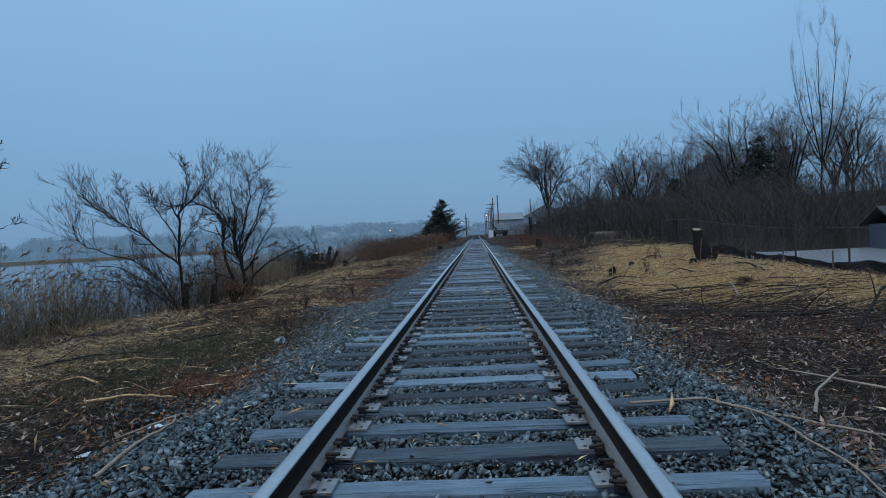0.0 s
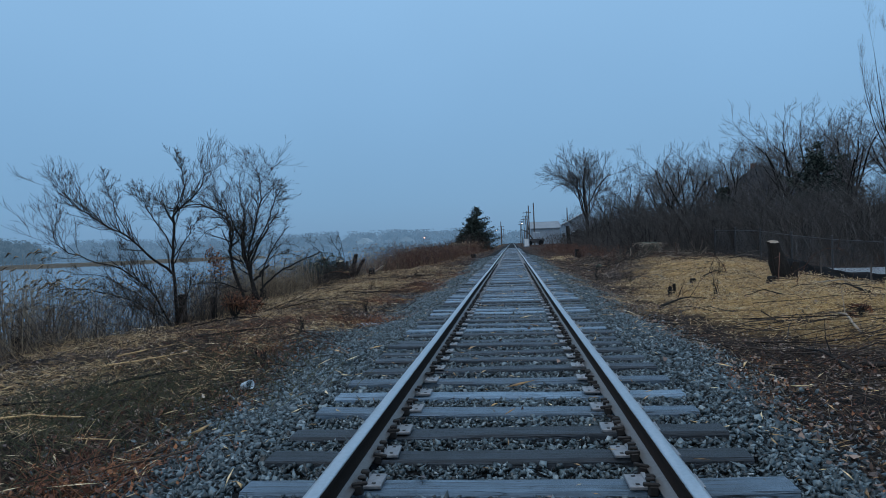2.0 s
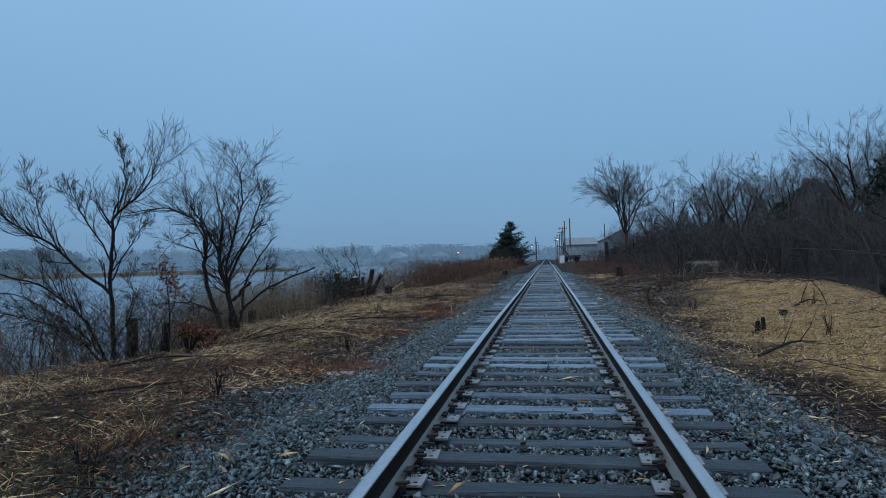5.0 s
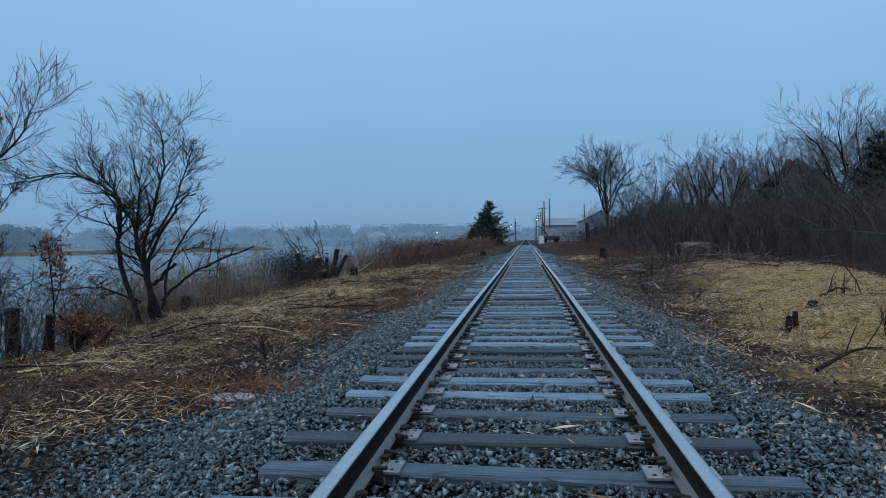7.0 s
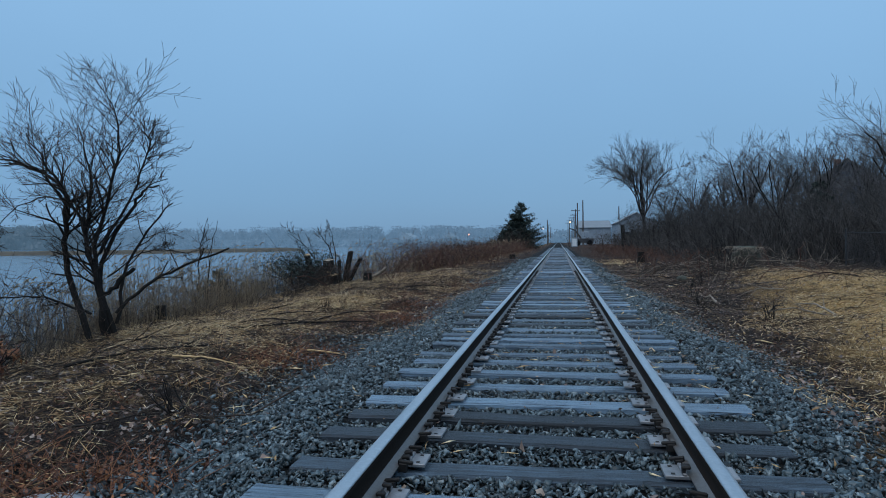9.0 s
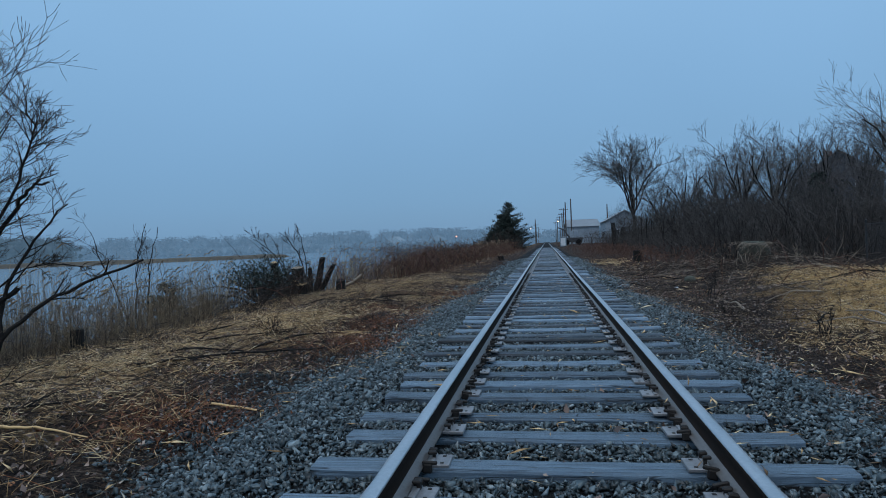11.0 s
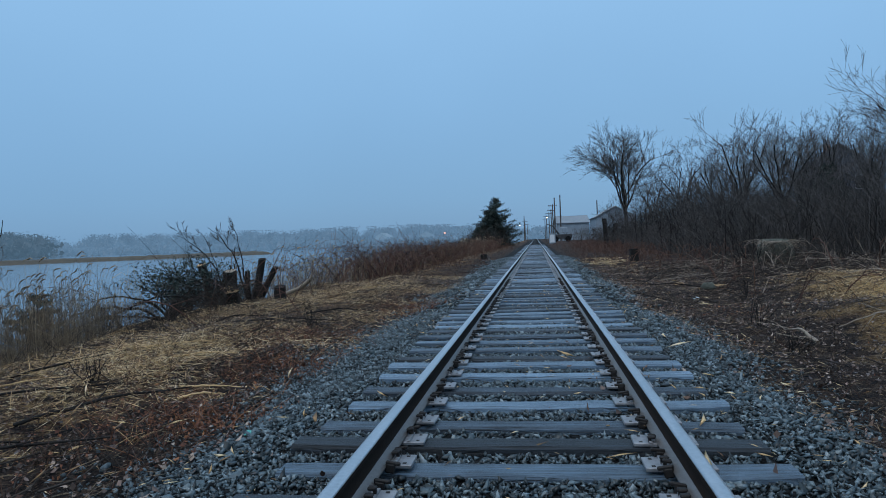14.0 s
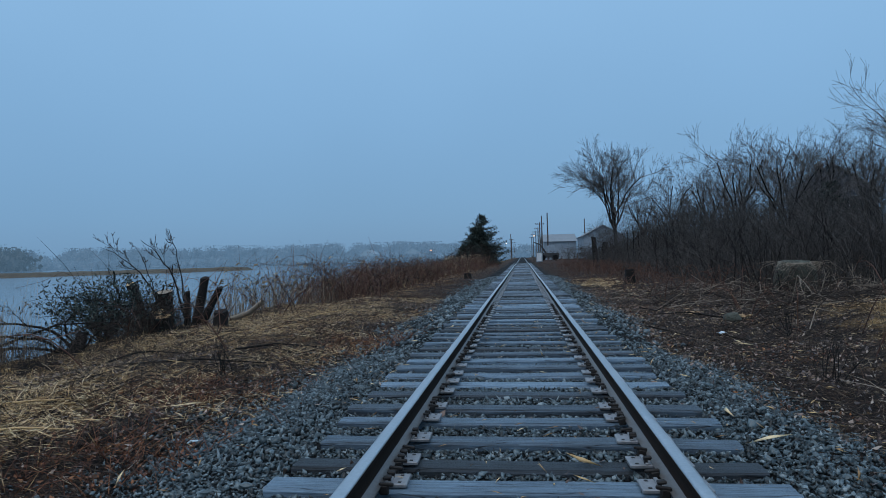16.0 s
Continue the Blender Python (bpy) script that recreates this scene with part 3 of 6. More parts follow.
PLATE, SPIKE, HOLE_SHADE = plate_mesh(), spike_mesh(), hole_shade_mesh()
near_ties = [y for y in tie_y if 0.2 < y < 70]
for y in near_ties:
    for s in (-1, 1):
        p = new("tie_plate", PLATE)
        p.parent = track
        p.matrix_basis = pose(s * (RAIL_X - 0.012), y + rt.uniform(-0.012, 0.012), 0.003, 0, 0, rt.uniform(-2, 2) + (180 if s < 0 else 0))
        if y < 32:
            for dx, dy in ((-0.080, rt.choice((-0.06, 0.06))), (0.080, rt.choice((-0.06, 0.06)))):
                k = new("spike", SPIKE)
                k.parent = p
                k.matrix_basis = pose(dx, dy, rt.uniform(-0.002, 0.010), rt.uniform(-5, 5), rt.uniform(-6, 6), 180 if dx < 0 else 0)
            k = new("spike", SPIKE)
            k.parent = p
            k.matrix_basis = pose(-0.080, rt.uniform(-0.02, 0.02) - 0.03, rt.uniform(0.0, 0.014), rt.uniform(-6, 6), rt.uniform(-8, 8), 180)
            for dy in (-0.055, 0.055):
                k = new("hole_shade", HOLE_SHADE)
                k.parent = p
                k.matrix_basis = pose(-0.128, dy, 0)


def anchor_mesh():
    """Sprung steel rail anchor clipped round the rail foot."""
    bm = box_bm(0.05, 0.028, 0.05, (0, 0, 0.0), 0.008)
    box_bm(0.075, 0.02, 0.018, (0.012, 0, 0.026), 0.005, bm)
    me = bpy.data.meshes.new("rail_anchor")
    bm.to_mesh(me)
    bm.free()
    me.materials.append(M_SPIKE)
    return me


ANCHOR = anchor_mesh()
for y in near_ties:
    if y > 36:
        break
    for s in (-1, 1):
        for d in (-1, 1):
            if rt.random() < 0.7:
                k = new("rail_anchor", ANCHOR)
                k.parent = track
                k.matrix_basis = pose(s * (RAIL_X - 0.080), y + d * 0.128, 0.018 + rt.uniform(-0.006, 0.004), 0, rt.uniform(-12, 12), (180 if s > 0 else 0) + rt.uniform(-8, 8))


# ---- ballast ----
def ico():
    bm = bmesh.new()
    bmesh.ops.create_icosphere(bm, subdivisions=1, radius=1)
    bm.verts.ensure_lookup_table()
    v = np.array([q.co[:] for q in bm.verts])
    f = np.array([[q.index for q in t.verts] for t in bm.faces])
    bm.free()
    return v, f


ICO_V, ICO_F = ico()
OCT_V = np.array([(1, 0, 0), (0, 1, 0), (-1, 0, 0), (0, -1, 0), (0, 0, 1), (0, 0, -1)], float)
OCT_F = np.array([(0, 1, 4), (1, 2, 4), (2, 3, 4), (3, 0, 4), (1, 0, 5), (2, 1, 5), (3, 2, 5), (0, 3, 5)])
CUB_V = np.array([(-1, -0.8, -1), (0.9, -1, -0.8), (1, 0.8, -1), (-0.8, 1, -0.9), (-0.9, -0.9, 0.7), (0.7, -0.7, 1), (0.9, 0.9, 0.6), (-0.6, 0.8, 1)], float) * 0.72
CUB_F = np.array([(0, 3, 2), (0, 2, 1), (4, 5, 6), (4, 6, 7), (0, 1, 5), (0, 5, 4), (1, 2, 6), (1, 6, 5), (2, 3, 7), (2, 7, 6), (3, 0, 4), (3, 4, 7)])
TET_V = np.array([(-1, -0.6, 0), (1, -0.3, 0.1), (0.2, 0.9, 0), (0, 0, 1)], float)
TET_F = np.array([(0, 2, 1), (0, 1, 3), (1, 2, 3), (2, 0, 3)])


def spins(rng, n, tilt):
    """n turn matrices: any heading, tilted by up to about tilt radians."""
    a, b, c = rng.uniform(0, 2 * math.pi, n), rng.normal(0, tilt, n), rng.normal(0, tilt, n)
    ca, sa, cb, sb, cc, sc = np.cos(a), np.sin(a), np.cos(b), np.sin(b), np.cos(c), np.sin(c)
    R = np.empty((n, 3, 3))
    R[:, 0] = np.stack([ca * cb, ca * sb * sc - sa * cc, ca * sb * cc + sa * sc], -1)
    R[:, 1] = np.stack([sa * cb, sa * sb * sc + ca * cc, sa * sb * cc - ca * sc], -1)
    R[:, 2] = np.stack([-sb, cb * sc, cb * cc], -1)
    return R


def scatter(rng, V, F, pos, scale, tilt, jag=0.0):
    n, k = len(pos), len(V)
    base = np.repeat(V[None], n, 0)
    if jag:
        base = base * (1 + rng.uniform(-jag, jag, (n, k, 1)))
    out = np.einsum("nij,nkj->nki", spins(rng, n, tilt), base * scale[:, None, :]) + pos[:, None, :]
    return out.reshape(-1, 3), (F[None] + np.arange(n)[:, None, None] * k).reshape(-1, F.shape[1])


rng = np.random.default_rng(3)


def off_ties(x, y):
    ty = np.array(tie_y)
    j = np.clip(np.searchsorted(ty, y), 1, len(ty) - 1)
    d = np.minimum(np.abs(ty[j] - y), np.abs(ty[j - 1] - y))
    return (np.abs(x) > 1.31) | (d > 0.100)


def stones(n, y0, y1, size, V, F, name):
    x, y = rng.uniform(-3.3, 2.6, n), rng.uniform(y0, y1, n)
    edge = bed_edge(x, y) - 0.12 + rng.exponential(0.24, n)
    keep = off_ties(x, y) & (np.abs(x) < edge) & (np.abs(np.abs(x) - RAIL_X) > 0.075)
    x, y = x[keep], y[keep]
    n = len(x)
    s = size * rng.lognormal(0, 0.28, n)
    sc = np.stack([s * rng.uniform(0.8, 1.6, n), s * rng.uniform(0.7, 1.1, n), s * rng.uniform(0.4, 0.85, n)], -1)
    z = ground_z(x, y) + s * rng.uniform(-0.15, 0.75, n)
    z = np.where((np.abs(x) < 1.4), np.clip(z, rng.uniform(-0.045, -0.022, n), rng.uniform(-0.030, 0.004, n)) - 0.012 * (y > 14) - 0.012 * (y > 26), z)
    v, f = scatter(rng, V, F, np.stack([x, y, z], -1), sc, 0.65, 0.40)
    return fast_mesh(name, v, f, M_STONE)


tagged(stones(190000, -1.0, 28, 0.0185, TET_V - (0, 0, 0.25), TET_F, "ballast"), "small grey stone chippings between and beside the ties", "ballast", kind="stuff")
tagged(stones(96000, -1.0, 29, 0.0160, CUB_V, CUB_F, "ballast"), "loose angular grey crushed stone between and beside the ties", "ballast", kind="stuff")
tagged(stones(30000, 29, 60, 0.029, OCT_V, OCT_F, "ballast"), "grey crushed stone farther along the track bed", "ballast", kind="stuff")
rs = random.Random(12)
STONE_MESHES = []
for k in range(6):
    v, f = scatter(np.random.default_rng(k), ICO_V, ICO_F, np.zeros((1, 3)), np.array([[0.04, 0.03, 0.02]]), 0.2, 0.3)
    me = bpy.data.meshes.new("stone")
    me.from_pydata(v.tolist(), [], f.tolist())
    me.materials.append(M_STONE)
    STONE_MESHES.append(me)
for k in range(280):
    x, y = rs.choice((-1, 1)) * rs.uniform(1.45, 2.3), rs.uniform(1.5, 26)
    o = new("stone", rs.choice(STONE_MESHES))
    o.parent = track
    o.matrix_basis = pose(x, y, float(ground_z(x, y)) + 0.014, rs.uniform(-20, 20), rs.uniform(-20, 20), rs.uniform(0, 360)) @ Matrix.Scale(rs.uniform(0.7, 1.25), 4)

# ---- litter on both banks ----
def chips(n, x, y, lmin, lmax, name, mat, tilt=0.25, lift=0.012, thick=0.12, wmax=0.016):
    L = (lmin + (lmax - lmin) * rng.uniform(0, 1, n) ** 1.7) * 0.5
    W = np.minimum(L * rng.uniform(0.10, 0.30, n), wmax)
    sc = np.stack([L, W, np.maximum(W * thick * 4, 0.003)], -1)
    z = ground_z(x, y) + lift + rng.exponential(lift, n)
    v, f = scatter(rng, TET_V, TET_F, np.stack([x, y, z], -1), sc, tilt)
    return fast_mesh(name, v, f, mat)


def patchy(x, y, s=1.0):
    return 0.5 + 0.25 * np.sin(1.7 * s * x + 1.3 * np.sin(0.9 * s * y)) + 0.25 * np.sin(1.1 * s * y + 2.1 * np.sin(0.8 * s * x) + 1)


def field(n, x0, x1, y0, y1, bias=1.0, s=1.0):
    x, y = rng.uniform(x0, x1, n), rng.uniform(y0, y1, n)
    k = rng.uniform(0, 1, n) < patchy(x, y, s) ** bias
    return x[k], y[k]


def kept(x, y, d):
    """Keeps each point with the chance d that its place gives it."""
    k = rng.uniform(0, 1, len(x)) < d
    return x[k], y[k]


def spread_over(n, x0, x1, y0, y1, chance):
    """Points that lie thickest near the start of the bank, thinned by chance(x, y)."""
    x, y = rng.uniform(x0, x1, n), y0 + (y1 - y0) * rng.uniform(0, 1, n) ** 1.25
    return kept(x, y, chance(x, y))


def outside(x, y, reach=0.5):
    """0 on the crushed stone, 1 past its edge."""
    e = bed_edge(x, y)
    return smoothstep(np.abs(x), e - 0.35, e - 0.35 + reach)


def straw_left(x, y):
    heaps = 0.65 * vnoise(x, y, 1.5, 11) + 0.35 * vnoise(x, y, 0.45, 12)
    return smoothstep(heaps + 0.10 * smoothstep(-x, 3.0, 4.2), 0.48, 0.66) * outside(x, y, 0.9) * (1 - smoothstep(-x, 7.2, 8.4))


def rust_left(x, y):
    drift = 0.6 * vnoise(x, y, 1.2, 21) + 0.4 * vnoise(x, y, 0.35, 22)
    return smoothstep(drift, 0.50, 0.64) * outside(x, y, 0.4) * (1 - smoothstep(-x, 3.6, 5.2))


def chip_patch(x, y):
    low = 8.0 + 1.4 * np.maximum(5.5 - x, 0)
    return smoothstep(x - 0.17 * np.maximum(y - 14, 0) + 2.2 * (vnoise(x, y, 1.8, 25) - 0.5), 1.8, 2.8) * (x > 1.9) * smoothstep(y, low - 1.2, low + 1.2) * (1 - smoothstep(y, 31, 35)) * (x < 10)


def litter_right(x, y):
    return outside(x, y) * (1 - 0.8 * chip_patch(x, y))


# river bank: heaps of straw and splinters over dark leaf litter
x, y = spread_over(60000, -8.4, -2.2, -1, 42, straw_left)
tagged(chips(len(x), x, y, 0.07, 0.34, "straw", M_STRAW, 0.32, 0.022, wmax=0.0045), "heaps of tan straw and shredded stems on the river bank", "straw", kind="stuff")
x, y = spread_over(42000, -8.2, -2.1, -1, 44, lambda a, b: outside(a, b, 0.8) * (0.25 + 0.75 * vnoise(a, b, 0.8, 14)))
tagged(chips(len(x), x, y, 0.07, 0.28, "thatch", M_REED, 0.3, 0.016, wmax=0.004), "matted grey-tan dead grass on the river bank", "dead grass", kind="stuff")
x, y = spread_over(26000, -7.8, -2.0, -1, 42, lambda a, b: outside(a, b, 0.8) * (0.15 + 0.85 * straw_left(a, b)))
tagged(chips(len(x), x, y, 0.03, 0.15, "wood_chips", M_STRAW, 0.35, 0.016), "scattered tan wood splinters along the river bank", "wood chips", kind="stuff")
x, y = spread_over(30000, -8.2, -2.1, -1, 40, lambda a, b: outside(a, b) * smoothstep(vnoise(a, b, 0.9, 15), 0.35, 0.7))
tagged(chips(len(x), x, y, 0.06, 0.30, "broken_stems", M_TWIG, 0.4, 0.024, wmax=0.004), "dark broken stems tangled on the river bank", "twigs", kind="stuff")
x, y = spread_over(900, -6.8, -2.3, -1, 42, lambda a, b: 0.2 + 0.8 * straw_left(a, b))
tagged(chips(len(x), x, y, 0.18, 0.50, "wood_splints", M_STRAW, 0.2, 0.035, wmax=0.012), "longer pale wood splints on the river bank", "wood chips", kind="stuff")
x = np.concatenate([rng.normal(-5.3, 0.7, 1500), rng.normal(-4.4, 0.5, 700), rng.normal(-5.6, 0.6, 900)])
y = np.concatenate([rng.normal(25.2, 0.6, 1500), rng.normal(23.6, 0.5, 700), rng.normal(20.4, 0.8, 900)])
tagged(chips(len(x), x, y, 0.12, 0.46, "straw", M_STRAW, 0.35, 0.03, wmax=0.007), "golden heaps of split straw and stems on the bank top", "straw", kind="stuff")
# clearing: thick tan chips, dark litter round them
x, y = spread_over(84000, 1.8, 10, 6, 35, chip_patch)
tagged(chips(len(x), x, y, 0.03, 0.17, "wood_chips", M_STRAW, 0.38, 0.022, wmax=0.009), "tan shredded wood chips covering the clearing", "wood chips", kind="stuff")
x, y = spread_over(16000, 1.9, 9, -1, 45, lambda a, b: outside(a, b) * vnoise(a, b, 1.3, 17) ** 1.3)
tagged(chips(len(x), x, y, 0.03, 0.14, "wood_chips", M_STRAW, 0.3), "scattered tan wood chips over brown leaf litter", "wood chips", kind="stuff")
x, y = spread_over(26000, 1.9, 9.5, -1, 46, litter_right)
tagged(chips(len(x), x, y, 0.08, 0.28, "thatch", M_REED, 0.3, 0.018, wmax=0.0045), "matted grey-tan dead grass and stems on the clearing", "dead grass", kind="stuff")
x, y = spread_over(24000, 1.9, 9, -1, 46, lambda a, b: litter_right(a, b) * smoothstep(vnoise(a, b, 0.9, 18), 0.3, 0.65))
tagged(chips(len(x), x, y, 0.08, 0.36, "broken_stems", M_TWIG, 0.35, 0.024, wmax=0.0045), "dark broken stems tangled on the clearing", "twigs", kind="stuff")
x, y = rng.normal(3.7, 0.6, 1500), rng.normal(52, 4, 1500)
tagged(chips(1500, x, y, 0.08, 0.3, "wood_chips", M_STRAW, wmax=0.03), "small heap of tan chips near a cut stump", "wood chips", kind="stuff")
x, y = field(3600, -2.3, 2.3, 0, 34, 1.2)
k = np.abs(np.abs(x) - RAIL_X) > 0.09
tagged(chips(k.sum(), x[k], y[k], 0.03, 0.13, "wood_chips", M_STRAW, lift=0.03), "a few tan splinters blown among the ties", "wood chips", kind="stuff")

LEAF_V = np.array([(-1, 0, 0.15), (0, -0.6, 0), (0, 0, 0.12), (0, 0.6, 0.05), (1, 0, 0.25)], float)
LEAF_F = np.array([(0, 1, 2), (0, 2, 3), (1, 4, 2), (2, 4, 3)])


def leaves(x, y, name, mat, size=0.019, lift=0.016):
    n = len(x)
    s = size * rng.uniform(0.6, 1.4, n)
    z = ground_z(x, y) + lift + rng.exponential(0.012, n)
    v, f = scatter(rng, LEAF_V, LEAF_F, np.stack([x, y, z], -1), np.stack([s, s * rng.uniform(0.6, 1.3, n), s * rng.uniform(0.5, 2.5, n)], -1), 0.6, 0.4)
    return fast_mesh(name, v, f, mat)


def weeds(n, x, y, hmin, hmax, r, name, mat, lean=0.3, segs=2):
    lines = []
    for a, b in zip(x[:n], y[:n]):
        h = rng.uniform(hmin, hmax)
        d = np.array([rng.normal(0, lean), rng.normal(0, lean), 1.0])
        z = float(ground_z(a, b)) - 0.02
        s = np.linspace(0, 1, segs + 1)[:, None]
        p = np.array([a, b, z]) + d * s * h + np.array([d[0], d[1], -0.3]) * s ** 2 * h * 0.4
        lines.append((p, np.linspace(r, r * 0.4, segs + 1)))
    v, f = tubes(lines, 3)
    return fast_mesh(name, v, f, mat)


xa, ya = spread_over(44000, -7.8, -1.8, -1, 42, lambda a, b: outside(a, b, 0.7) * (0.3 + 0.7 * vnoise(a, b, 0.7, 19)))
xb, yb = spread_over(60000, 1.7, 8, -1, 46, lambda a, b: litter_right(a, b) * (0.3 + 0.7 * vnoise(a, b, 0.7, 20)))
tagged(leaves(np.concatenate([xa, xb]), np.concatenate([ya, yb]), "fallen_leaves", M_LEAF, 0.022), "brown and russet fallen leaves on the banks", "leaves", kind="stuff")
xa, ya = field(900, -2.2, 2.2, 0, 30)
tagged(leaves(xa, ya, "fallen_leaves", M_LEAF, 0.024, 0.035), "scattered dry leaves between the rails", "leaves", kind="stuff")

x, y = spread_over(24000, -5.2, -2.0, 0, 40, rust_left)
tagged(leaves(x, y, "fallen_leaves", M_RUSTLEAF, 0.017), "drifts of rust-red dead leaves at the ballast edge", "leaves", kind="stuff")
PILES = ((-3.5, 13.3, 0.50), (-2.6, 13.5, 0.30), (-4.3, 12.2, 0.45), (-2.7, 21.6, 0.35), (-2.8, 23.9, 0.40), (-3.3, 9.9, 0.45), (-3.0, 17.5, 0.35), (-3.4, 26.0, 0.45), (-2.5, 30.0, 0.45), (-2.6, 5.2, 0.3))
x = np.concatenate([rng.normal(a, r, 460) for a, b, r in PILES])
y = np.concatenate([rng.normal(b, r * 1.1, 460) for a, b, r in PILES])
tagged(leaves(x, y, "fallen_leaves", M_RUSTLEAF, 0.018, 0.02), "thick russet heaps of dead leaves on the bank", "leaves", kind="stuff")
tagged(weeds(2600, x[::2], y[::2], 0.06, 0.22, 0.004, "dead_ferns", M_RUSTLEAF, 0.7), "low rust-brown dead fern stalks", "weeds", kind="stuff")
x, y = spread_over(16000, 1.8, 4.5, 2, 44, lambda a, b: litter_right(a, b) * smoothstep(vnoise(a, b, 1.1, 23), 0.5, 0.7))
tagged(leaves(x, y, "fallen_leaves", M_RUSTLEAF, 0.016), "drifts of rust-red dead leaves beside the ballast", "leaves", kind="stuff")
x, y = rng.uniform(-6.5, 6.5, 420), rng.uniform(-0.5, 36, 420)
k = np.abs(np.abs(x) - RAIL_X) > 0.1
tagged(chips(k.sum(), x[k], y[k], 0.10, 0.30, "bark_pieces", M_STRAW, 0.2, 0.03, wmax=0.03), "larger yellow-tan bark pieces lying about", "wood chips", kind="stuff")


def sticks(x, y, lmin, lmax, rmin, rmax, name, mat, rise=0.15, segs=3, lift=0.03, heading=None):
    lines = []
    for a, b in zip(x, y):
        L, h = rng.uniform(lmin, lmax), rng.normal(*heading) if heading else rng.uniform(0, 2 * math.pi)
        r = rng.uniform(rmin, rmax)
        d = np.array([math.cos(h), math.sin(h), 0.0])
        s = np.linspace(-0.5, 0.5, segs + 1)[:, None]
        p = np.array([a, b, 0]) + d * s * L + rng.normal(0, 0.04 * L, (segs + 1, 3))
        p[:, 2] = ground_z(p[:, 0], p[:, 1]) + lift + np.abs(rng.normal(0, rise * L * 0.5, segs + 1))
        lines.append((p, np.linspace(r, r * 0.4, segs + 1)))
    v, f = tubes(lines, 4)
    return fast_mesh(name, v, f, mat)


x, y = field(1100, 2.4, 9, 3, 44, 0.8, 0.7)
k = (y < 12) | (y > 27) | (rng.uniform(0, 1, len(x)) < 0.35)
x, y = x[k], y[k]
tagged(sticks(x, y, 0.25, 1.3, 0.003, 0.010, "cut_twigs", M_TWIG), "dark cut twigs strewn over the clearing", "twigs", kind="stuff")
x, y = field(1300, -7.8, -2.3, 0, 44, 0.8, 0.7)
tagged(sticks(x, y, 0.2, 1.0, 0.003, 0.009, "cut_twigs", M_TWIG), "dark cut twigs strewn on the river bank", "twigs", kind="stuff")
x, y = rng.normal(6.9, 1.7, 420), rng.normal(36.5, 3.4, 420)
tagged(sticks(x, y, 0.5, 1.8, 0.004, 0.012, "brush_pile", M_TWIG, 0.25), "dark cut branches heaped at the thicket edge", "brush pile", kind="stuff")
x, y = rng.normal(6.9, 1.8, 110), rng.normal(37, 3.2, 110)
tagged(sticks(x, y, 0.5, 1.9, 0.004, 0.011, "brush_pile", M_OLDCUT, 0.25), "pale cut branches heaped at the thicket edge", "brush pile", kind="stuff")
x, y = rng.normal(4.2, 1.1, 105), rng.normal(9.8, 1.4, 105)
x, y = x[x > 2.4], y[x > 2.4]
tagged(sticks(x, y, 0.7, 2.0, 0.004, 0.010, "brush_pile", M_TWIG, 0.07, heading=(0.1, 0.45)), "dark heap of cut branches by the track", "brush pile", kind="stuff")


x, y = field(9000, -6.5, -2.4, 2, 60, 2.2, 0.6)
tagged(weeds(len(x), x, y, 0.06, 0.32, 0.0035, "dead_weeds", M_REDTWIG, 0.5), "low reddish dead weeds and stems", "weeds", kind="stuff")
x, y = field(8000, 2.4, 8, 2, 80, 2.2, 0.6)
tagged(weeds(len(x), x, y, 0.06, 0.35, 0.0035, "dead_weeds", M_REDTWIG, 0.5), "low reddish dead weeds and stems", "weeds", kind="stuff")
x, y = rng.normal(-3.6, 0.7, 2800), rng.normal(7.2, 1.6, 2800)
tagged(weeds(len(x), x, y, 0.07, 0.24, 0.004, "grass", M_GREENGRASS, 0.6), "small patch of dull green grass", "grass", kind="stuff")
x, y = field(4200, -8.6, -4.2, 1, 40, 2.4, 0.9)
tagged(weeds(len(x), x, y, 0.06, 0.24, 0.0035, "dry_grass", M_STRAW, 0.7), "matted straw-coloured dead grass", "grass", kind="stuff")

x, y = rng.normal(-8.9, 0.6, 2000), rng.uniform(4, 27, 2000)
tagged(weeds(len(x), x, y, 0.2, 0.85, 0.0045, "bank_weeds", M_TWIG, 0.3, 3), "dark dead weed stalks along the water's edge", "weeds", kind="stuff")
x, y = rng.normal(-8.6, 0.7, 1900), rng.uniform(4, 28, 1900)
tagged(weeds(len(x), x, y, 0.15, 0.6, 0.004, "bank_grass", M_REED, 0.5, 3), "dry tan grass tufts along the water's edge", "grass", kind="stuff")

x, y = rng.normal(-9.3, 0.55, 4400), rng.uniform(20.5, 30.5, 4400)
tagged(weeds(len(x), x, y, 0.5, 1.25, 0.0035, "bank_grass", M_REED, 0.15, 3), "dense pale dead grass standing at the water's edge", "grass", kind="stuff")


def tufts(n, x0, x1, y0, y1, blades, reach):
    cx, cy = field(n, x0, x1, y0, y1, 1.0, 0.9)
    m = len(cx) * blades
    return np.repeat(cx, blades) + rng.normal(0, reach, m), np.repeat(cy, blades) + rng.normal(0, reach, m)


